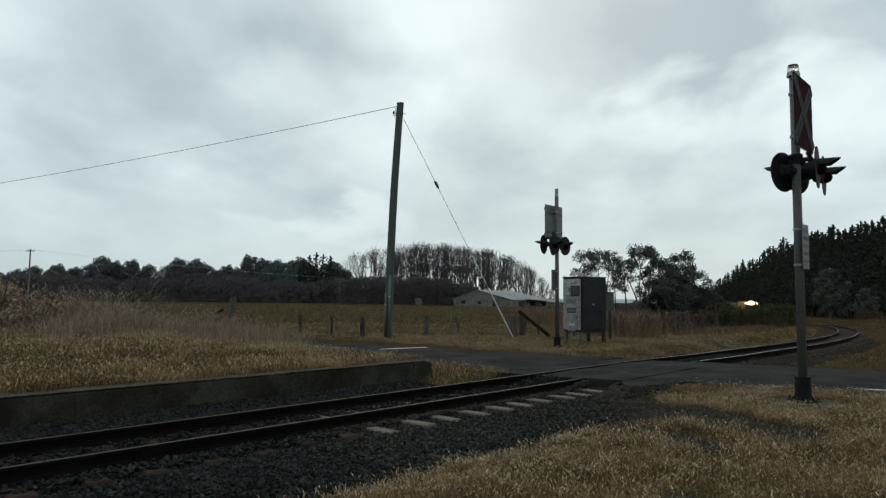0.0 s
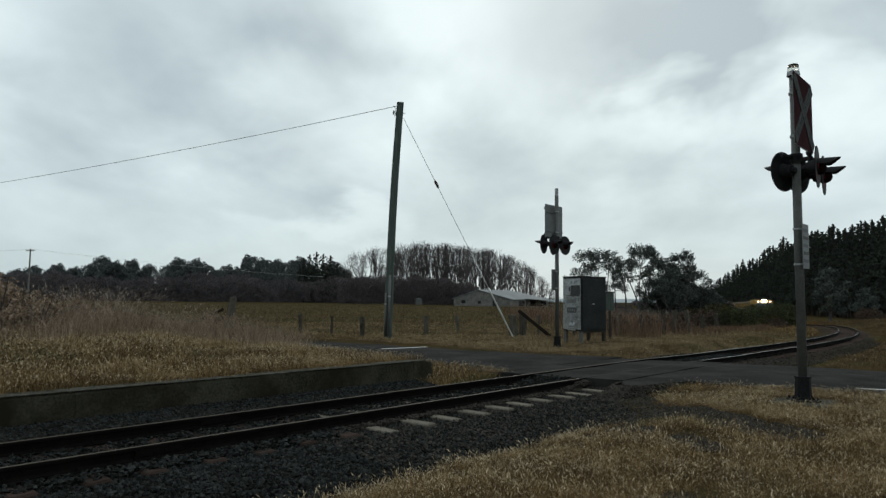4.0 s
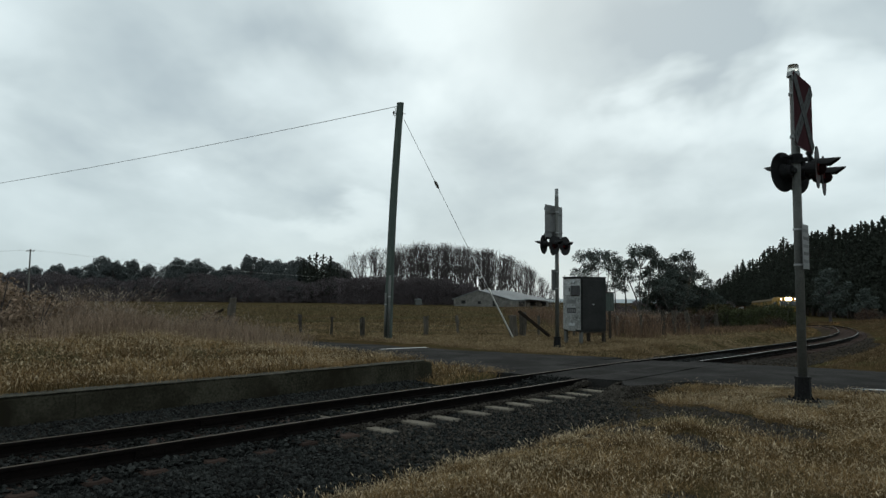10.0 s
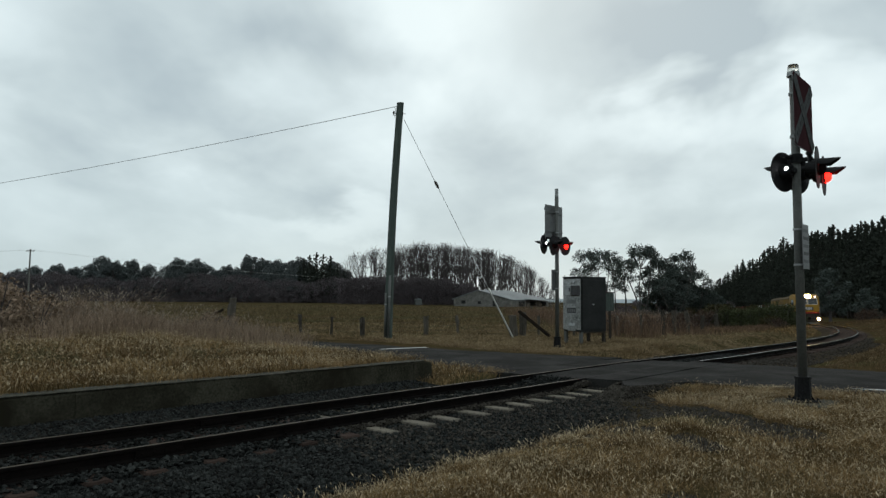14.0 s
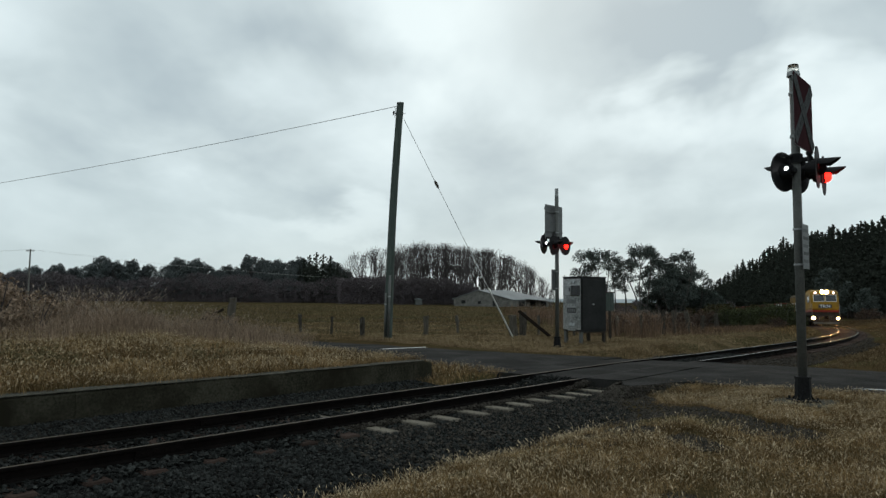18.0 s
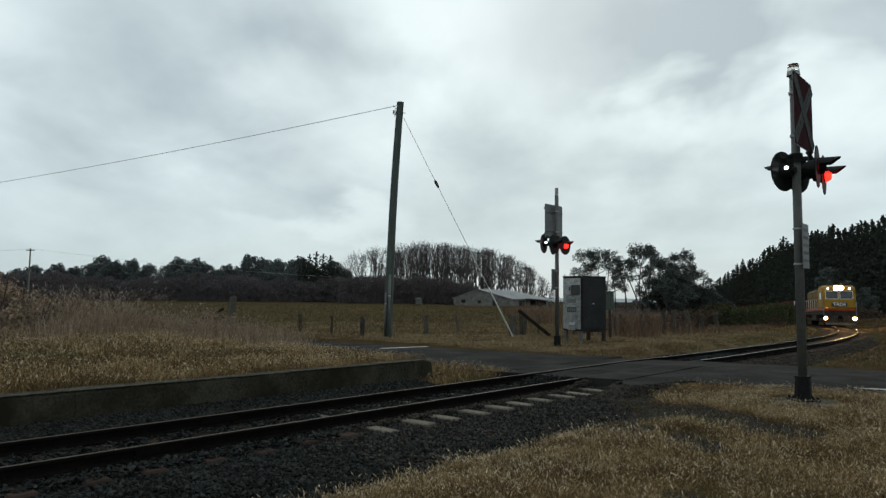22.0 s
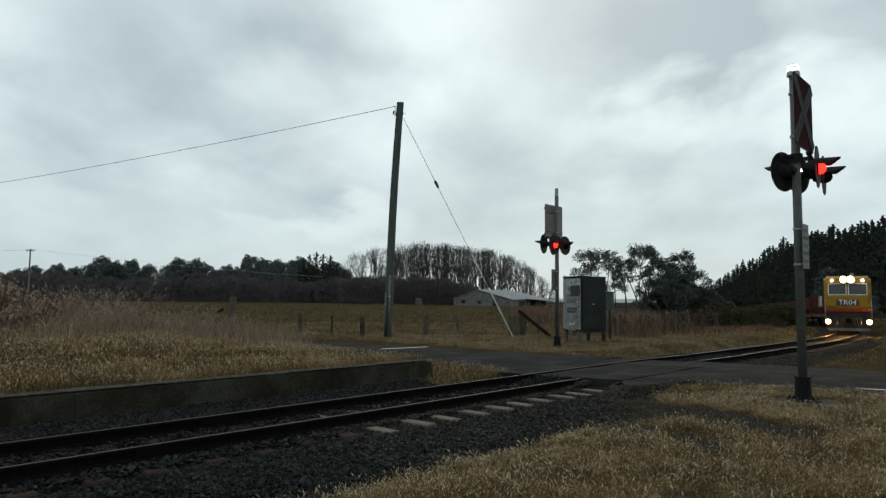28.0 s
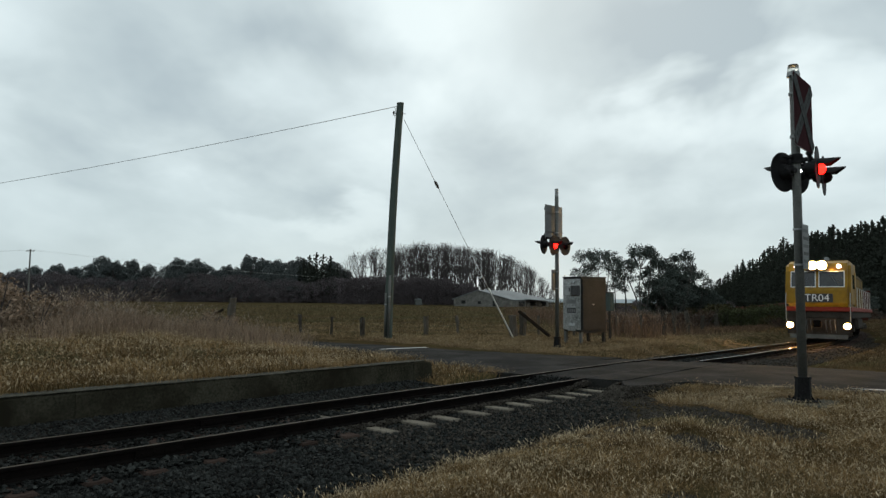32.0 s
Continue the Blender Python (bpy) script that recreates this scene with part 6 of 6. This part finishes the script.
def make_belt():
    """The dense brown understorey along the far side of the paddock, and the dark floor of the plantation."""
    rng = np.random.default_rng(5)
    n = 8500
    bear = rng.uniform(-40, 800, n)
    D = rng.uniform(196, 214, n)
    x = (bear - 784) / 1200 * D
    hmax = np.where(bear < 660, 7.2, 6.8) + 0.9 * np.sin(bear * 0.021) + 0.5 * np.sin(bear * 0.077)
    z = 0.2 + rng.random(n) ** 0.8 * hmax
    V, F = leaf_cards(np.stack([x, D, z], -1), 26, 0.15, 1.0, 0.8, rng)
    # lower thicket in front of the bare trees, sinking towards the shed
    n = 3800
    bear = rng.uniform(600, 860, n)
    D = rng.uniform(161, 168, n)
    hmax = np.interp(bear, (600, 640, 760, 800, 840, 862), (6.5, 6.8, 6.8, 6.0, 4.6, 2.6)) + 0.4 * np.sin(bear * 0.13)
    V3, F3 = leaf_cards(np.stack([(bear - 784) / 1200 * D, D, 0.2 + rng.random(n) ** 0.8 * hmax * 0.94], -1), 24, 0.14, 0.8, 0.8, rng)
    V, F = np.concatenate([V, V3]), np.concatenate([F, F3 + len(V)])
    # dense heart of the belt
    gx = np.linspace(-150, 8, 240)
    top = 4.6 + 0.7 * np.sin(gx * 0.31) + 0.5 * np.sin(gx * 0.83 + 1)
    k = len(gx)
    core = np.concatenate([np.stack([gx, 0 * gx + 208, 0 * gx], -1), np.stack([gx, 210 + np.sin(gx * 0.9), top], -1), np.stack([gx, 0 * gx + 216, 0 * gx], -1)])
    CF = np.array([(j * k + i, j * k + i + 1, (j + 1) * k + i + 1, (j + 1) * k + i) for j in range(2) for i in range(k - 1)])
    V, F = np.concatenate([V, core]), np.concatenate([F, CF + len(V)])
    tagged(arrays("scrub_belt", V, F, M_SCRUB), "dense brown scrub along the far edge of the paddock", "scrub", kind="stuff")
    # grey-brown hedge behind the gums
    n = 900
    bear = rng.uniform(1062, 1300, n)
    D = rng.uniform(98, 103, n)
    x = (bear - 784) / 1200 * D
    V, F = leaf_cards(np.stack([x, D, ground_z(x, D) + rng.random(n) * (3.0 + 0.35 * np.sin(bear * 0.09))], -1), 12, 0.16, 0.4, 0.8, rng)
    tagged(arrays("field_hedge", V, F, M_SCRUB), "low grey-brown hedge behind the gum trees", "hedge", kind="stuff")
    n = 2600
    f = rng.random(n)
    y = 112 + f ** 1.3 * 290
    x = 84 + f ** 1.3 * 92 + rng.uniform(3, 12, n)
    z = rng.random(n) * (11.0 - 2.0 * f) - 2.0
    V, F = leaf_cards(np.stack([x, y, z], -1), 16, 0.5, 1.3, 0.8, rng)
    tagged(arrays("plantation_understorey", V, F, M_PINE), "dark understorey filling the edge of the pine plantation", "understorey", kind="stuff")
    # low hills closing the view, the haze before them painted into their colour
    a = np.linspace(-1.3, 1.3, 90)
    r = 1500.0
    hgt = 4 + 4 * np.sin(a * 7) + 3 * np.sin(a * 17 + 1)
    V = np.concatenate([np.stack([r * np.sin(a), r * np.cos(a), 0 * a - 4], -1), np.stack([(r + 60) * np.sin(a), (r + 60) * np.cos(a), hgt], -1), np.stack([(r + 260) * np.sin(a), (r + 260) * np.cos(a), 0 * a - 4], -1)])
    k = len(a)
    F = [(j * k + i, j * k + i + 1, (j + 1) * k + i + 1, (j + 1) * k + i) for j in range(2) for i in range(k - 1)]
    tagged(arrays("backdrop", V, F, M_HAZE, smooth=True), "low wooded hills far away, distance haze painted into their colour", "hills", kind="structure")


place_trees()
make_belt()


# ---- train ----
def lettering(text, size, depth, material, parent, m):
    cu = bpy.data.curves.new("lettering", "FONT")
    cu.body, cu.size, cu.extrude = text, size, depth
    cu.align_x, cu.align_y = "CENTER", "CENTER"
    tmp = bpy.data.objects.new("lettering", cu)
    scene.collection.objects.link(tmp)
    me = bpy.data.meshes.new_from_object(tmp.evaluated_get(bpy.context.evaluated_depsgraph_get()))
    bpy.data.objects.remove(tmp)
    me.materials.clear()
    me.materials.append(material)
    ob = new("lettering", me)
    ob.parent = parent
    ob.matrix_basis = m
    return ob


def bogie(parent, x, axles, spacing, r, material=None):
    b = part("bogie", join(*[box(axles * spacing * 0.92, 0.10, 0.26, (x, s * 0.93, r + 0.05), 0.03) for s in (-1, 1)], box(0.4, 1.9, 0.25, (x, 0, r + 0.1), 0.03),
                           *[box(0.26, 0.14, 0.26, (x + spacing * (i - (axles - 1) / 2), s * 0.97, r), 0.03) for i in range(axles) for s in (-1, 1)]), material or M_LOCOGREY, parent, "dirty grey bogie")
    for i in range(axles):
        xx = x + spacing * (i - (axles - 1) / 2)
        bm = join(*[cyl(r, r, 0.11, (0, s * 0.565, 0), (90, 0, 0), 20) for s in (-1, 1)], *[cyl(r + 0.028, r + 0.028, 0.025, (0, s * 0.505, 0), (90, 0, 0), 20) for s in (-1, 1)], cyl(0.07, 0.07, 1.1, (0, 0, 0), (90, 0, 0), 10))
        w = part("wheelset", bm, M_RAIL, b)
        w.location = (xx, 0, r)
    return b


def make_loco():
    """Front towards +x; origin on the rail tops under the front face."""
    loco = thing("locomotive", pose(0, 0, 0), "yellow diesel locomotive with red band, headlamps lit", "locomotive")
    W = 2.55
    part("underframe", box(16.6, W - 0.15, 0.32, (-8.5, 0, 1.16), 0.03), M_LOCOGREY, loco, "grey underframe")
    part("red_band", box(16.7, W + 0.02, 0.20, (-8.45, 0, 1.40), 0.02), M_LOCORED, loco, "red stripe along the sill")
    # cab with a slightly raked face and rounded roof
    side = [(-3.0, 1.5), (-0.08, 1.5), (0.0, 1.66), (0.0, 2.22), (-0.22, 3.12), (-0.40, 3.42), (-0.9, 3.56), (-3.0, 3.56)]
    cab = prism(side, W, "y")
    bmesh.ops.bevel(cab, geom=[e for e in cab.edges if abs(e.verts[0].co.y) > 1 and abs(e.verts[1].co.y) > 1 and (e.verts[0].co.y > 0) == (e.verts[1].co.y > 0)], offset=0.13, segments=2, affect="EDGES")
    c = part("cab", cab, M_YELLOW, loco, "yellow driver's cab")
    # the face leans back over the windscreens
    lean = -math.degrees(math.atan2(0.22, 0.90))
    for s in (-1, 1):
        m = pose(-0.118, s * 0.55, 2.71, 0, lean, 0)
        fr = part("windscreen_frame", box(0.03, 1.0, 0.74, (0, 0, 0), 0.012), M_WHITE, c, "white-edged windscreen frame")
        fr.matrix_basis = m
        part("windscreen", box(0.03, 0.93, 0.67, (0.006, 0, 0), 0.006), M_GLASSDK, c, "dark windscreen").matrix_basis = m
        part("wiper", box(0.012, 0.02, 0.40, (0.03, 0.1, -0.08), 0.0, (25 * s, 0, 0)), M_LOCOBLK, c).matrix_basis = m
        part("side_window", box(0.95, 0.03, 0.62, (-1.45, s * (W / 2 + 0.005), 2.62), 0.008), M_GLASSDK, c, "dark side window")
        part("cab_door", box(0.70, 0.03, 1.55, (-2.55, s * (W / 2 + 0.004), 2.32), 0.006), M_YELLOW, c)
        part("marker_lamp", cyl(0.085, 0.085, 0.06, (-0.25, s * 0.83, 3.27), (0, 90, 0), 16), M_MARKER, loco, "pale marker lamp")
        d = part("ditch_lamp_housing", cyl(0.15, 0.15, 0.12, (-0.02, s * 1.1, 0.68), (0, 90, 0), 20), M_LOCOBLK, loco)
        # emitting disc behind the lamp, added to widen its glow
        part("reflector_bowl", cyl(0.14, 0.14, 0.012, (0.043, s * 1.1, 0.68), (0, 90, 0), 24), M_HALO, d, "glowing ring added as the halo round the lamp")
        part("ditch_lamp", cyl(0.115, 0.115, 0.02, (0.052, s * 1.1, 0.68), (0, 90, 0), 20), M_DITCH, d, "lit warm ditch lamp")
        # handrails beside the nose and along the walkway
        tube("handrail", [(0.02, s * 1.22, 0.75), (0.10, s * 1.24, 1.0), (0.10, s * 1.24, 1.9), (-0.05, s * 1.24, 2.1)], 0.018, M_STEEL, loco, 6, "pale handrail")
        tube("handrail", [(-3.1, s * 1.24, 1.5), (-3.1, s * 1.24, 2.45), (-9.5, s * 1.24, 2.45), (-15.9, s * 1.24, 2.45), (-15.9, s * 1.24, 1.5)], 0.018, M_STEEL, loco, 6, "pale handrail")
        for k in range(7):
            part("stanchion", cyl(0.014, 0.014, 0.95, (-4.4 - 1.7 * k, s * 1.24, 1.97), seg=6), M_WHITE, loco)
        part("step", join(*[box(0.5, 0.18, 0.03, (-0.45, s * 1.14, 0.35 + 0.28 * j), 0.004) for j in range(3)], box(0.02, 0.2, 0.85, (-0.72, s * 1.14, 0.72)), box(0.02, 0.2, 0.85, (-0.2, s * 1.14, 0.72))), M_LOCOGREY, loco)
    hb = part("headlamp_box", box(0.20, 0.80, 0.38, (-0.28, 0, 3.32), 0.04), M_LOCOBLK, loco, "headlamp box over the windscreens")
    for s in (-1, 1):
        # emitting rim added round each headlamp as its halo
        part("reflector_bowl", cyl(0.195, 0.195, 0.02, (-0.175, s * 0.19, 3.32 + 0.003 * s), (0, 90, 0), 24), M_HALO, hb, "glowing ring added as the halo round the lamp")
        part("headlamp", cyl(0.165, 0.165, 0.03, (-0.165, s * 0.19, 3.32), (0, 90, 0), 20), M_LAMP, hb, "lit warm headlamp")
    part("lamp_sill", box(0.22, 0.84, 0.03, (-0.10, 0, 3.11), 0.006), M_LOCOBLK, hb, "dark sill under the headlamps")
    pn = part("number_panel", box(0.03, 1.22, 0.38, (-0.01, 0, 1.90), 0.01), M_LOCOBLK, c, "dark number panel")
    pn.matrix_basis = pose(0.008, -0.02, -0.02)
    lettering("TR04", 0.44, 0.008, M_WHITE, c, Matrix.Translation((0.022, -0.02, 1.875)) @ Matrix(((0, 0, 1, 0), (1, 0, 0, 0), (0, 1, 0, 0), (0, 0, 0, 1))))
    # pilot, coupler, hoses
    part("pilot", prism([(-1.12, 0.22), (1.12, 0.22), (1.22, 1.0), (-1.22, 1.0)], 0.06, "x"), M_LOCOGREY, loco, "grimy grey pilot plate").location = (-0.08, 0, 0)
    part("pilot_blade", prism([(-1.1, 0.12), (1.1, 0.12), (1.12, 0.30), (-1.12, 0.30)], 0.03, "x"), M_SIGNWHITE, loco, "worn pale lower blade").location = (0.0, 0, 0)
    part("coupler", join(box(0.5, 0.22, 0.22, (0.15, 0, 0.78), 0.03), box(0.22, 0.34, 0.30, (0.42, 0, 0.78), 0.05)), M_RAIL, loco, "rusty coupler")
    for y in (-0.62, -0.44, -0.28, 0.3, 0.46, 0.64):
        tube("air_hose", [(0.0, y, 0.92), (0.14, y, 0.80), (0.15, y + 0.03, 0.55), (0.08, y + 0.05, 0.40)], 0.022, M_LOCOBLK, loco, 6)
    # long hood
    hood = prism([(-0.86, 1.5), (0.86, 1.5), (0.86, 3.2), (0.66, 3.46), (-0.66, 3.46), (-0.86, 3.2)], 12.6, "x")
    h = part("long_hood", hood, M_HOODYELLOW, loco, "yellow engine hood")
    h.location.x = -9.4
    part("hood_roof", prism([(-0.87, 3.17), (0.87, 3.17), (0.88, 3.22), (0.67, 3.475), (-0.67, 3.475), (-0.88, 3.22)], 12.7, "x"), M_LOCOROOF, h, "grimy brown hood roof")
    part("cab_roof", prism([(-1.15, 3.52), (1.15, 3.52), (1.05, 3.59), (-1.05, 3.59)], 2.15, "x"), M_LOCOROOF, c, "grimy brown cab roof").location.x = -1.98
    for k in range(10):
        for s in (-1, 1):
            part("hood_door", box(0.95, 0.02, 1.2, (-3.9 - 1.18 * k + 9.4, s * 0.868, 2.2), 0.006), M_HOODYELLOW, h)
    for k in range(3):
        part("radiator_fan", cyl(0.5, 0.5, 0.10, (-12.2 - 1.1 * k + 9.4, 0, 3.50), seg=20), M_LOCOGREY, h)
    part("exhaust", box(0.7, 0.3, 0.16, (-7.4 + 9.4, 0, 3.52), 0.02), M_LOCOBLK, h)
    part("fuel_tank", box(3.6, 2.2, 0.6, (-8.5, 0, 0.72), 0.12), M_LOCOGREY, loco, "grey fuel tank")
    bogie(loco, -3.4, 3, 1.55, 0.46)
    bogie(loco, -13.4, 3, 1.55, 0.46)
    part("roof_horn", cyl(0.05, 0.12, 0.4, (-1.3, 0.3, 3.64), (0, 90, 0), 10), M_STEEL, c)
    return loco


def hopper_wagon(panels=0):
    w = thing("hopper_wagon", pose(0, 0, 0), "oxide red open bulk wagon", "wagon", "train wagons")
    part("frame", box(12.4, 2.2, 0.28, (-6.4, 0, 0.92), 0.03), M_WAGRED, w)
    body = prism([(-0.75, 1.06), (0.75, 1.06), (1.22, 1.6), (1.22, 2.72), (1.14, 2.72), (1.12, 1.68), (-1.12, 1.68), (-1.14, 2.72), (-1.22, 2.72), (-1.22, 1.6)], 11.8, "x")
    b = part("hopper_body", body, M_WAGRED, w, "ribbed oxide red body")
    b.location.x = -6.4
    for k in range(11):
        for s in (-1, 1):
            part("rib", box(0.10, 0.08, 1.1, (-0.9 - 1.1 * k + 6.4, s * 1.25, 2.15), 0.01), M_WAGRED, b)
    for k in range(panels):
        for s in (-1, 1):
            part("white_panel", box(0.62, 0.03, 0.9, (-1.45 - 1.1 * k + 6.4, s * 1.235, 2.2), 0.006), M_BOXWHITE, b, "white painted side panel")
    if panels:
        w["label"] = "oxide red open bulk wagon with white panels"
    for k in (-0.5, -12.3):
        part("end_sheet", box(0.06, 2.4, 1.5, (k, 0, 1.95), 0.01), M_WAGRED, w)
        part("end_platform", box(0.5, 2.2, 0.08, (k + (0.15 if k > -5 else -0.15), 0, 1.1), 0.01), M_LOCOGREY, w)
    for k in range(3):
        part("discharge_chute", prism([(-0.5, 0.45), (0.5, 0.45), (0.8, 0.95), (-0.8, 0.95)], 0.9, "x"), M_LOCOGREY, w).location.x = -3.2 - 3.2 * k
    bogie(w, -2.0, 2, 1.6, 0.40)
    bogie(w, -10.8, 2, 1.6, 0.40)
    return w


LOCO = make_loco()
first_hop, plain_hop = hopper_wagon(3), hopper_wagon()
TRAIN = [(LOCO, 0.0), (first_hop, 17.6), (plain_hop, 30.9)]
off = 44.2
for k in range(6):
    wgn = copy_thing(plain_hop, pose(0, 0, 0))
    TRAIN.append((wgn, off))
    off += 13.3

make_ballast()
make_grass()

# ---- what moves ----
# where the front of the train is, along the track, second by second
FRONT = ((0, 118.0), (2, 114.5), (4, 111.0), (6, 107.3), (8, 103.3), (10, 99.0), (12, 94.0), (14, 88.8), (17, 80.7), (19, 75.6), (21, 70.2), (23, 64.6), (25, 58.4), (28, 48.4), (29, 44.7), (30, 40.9), (31, 37.0), (32, 33.1))


def rail_pose(s, length):
    """A vehicle whose front is at s and whose tail is length further on: it lies along the chord."""
    a, b = track_at(s + 0.12 * length), track_at(s + 0.88 * length)
    d = Vector(a[:3]) - Vector(b[:3])
    heading, pitch = math.degrees(math.atan2(d.y, d.x)), -math.degrees(math.atan2(d.z, math.hypot(d.x, d.y)))
    d.normalize()
    front = Vector(a[:3]) + d * 0.12 * length
    return Matrix.Translation(front) @ pose(0, 0, 0, 0, pitch, heading)


def motions():
    for ob, back in TRAIN:
        ln = 17.0 if ob is LOCO else 13.0
        walk(ob, [(t, rail_pose(s + back, ln)) for t, s in FRONT])
    # red lamps, turned to the lens and away from it by turns
    period, start = 1.325, 20.47
    turns = {"A": [], "B": []}
    for phase, lag in (("A", -0.6625), ("B", 0.0)):
        for k in range(-8, 11):
            on = start + lag + period * k
            if on + 0.66 > 11.0 and on < 32.5:
                turns[phase].append((max(on, 10.93), on + 0.66))
    for cap, phase, at, face in LAMPS:
        spin(cap, turns[phase], lambda a: pose(*at, 0, 0, face) @ pose(0, 0, 0, 0, 0, a))
    for cap, z in STROBES:
        spin(cap, [(t - 0.05, t + 0.05) for t in (11.4, 20.5, 21.1, 25.0, 28.0, 30.8)], lambda a: pose(0, 0, z, 0, -90, 0) @ pose(0, 0, 0, 0, 0, a))


def spin(cap, spells, put):
    """Turns a cap half round and back for each spell of light."""
    rows = [(0.0, 0)]
    for on, end in spells:
        rows += [(on - 0.067, 0), (on - 0.033, 60), (on, 120), (on + 0.033, 180), (end - 0.033, 180), (end, 120), (end + 0.033, 60), (end + 0.067, 0)]
    last, clean = -1.0, []
    for t, a in rows:
        if t > last + 0.02 and t <= 32.0:
            clean.append((t, a))
            last = t
    if clean[-1][0] < 32.0:
        clean.append((32.0, clean[-1][1]))
    walk(cap, [(t, put(a)) for t, a in clean])


motions()
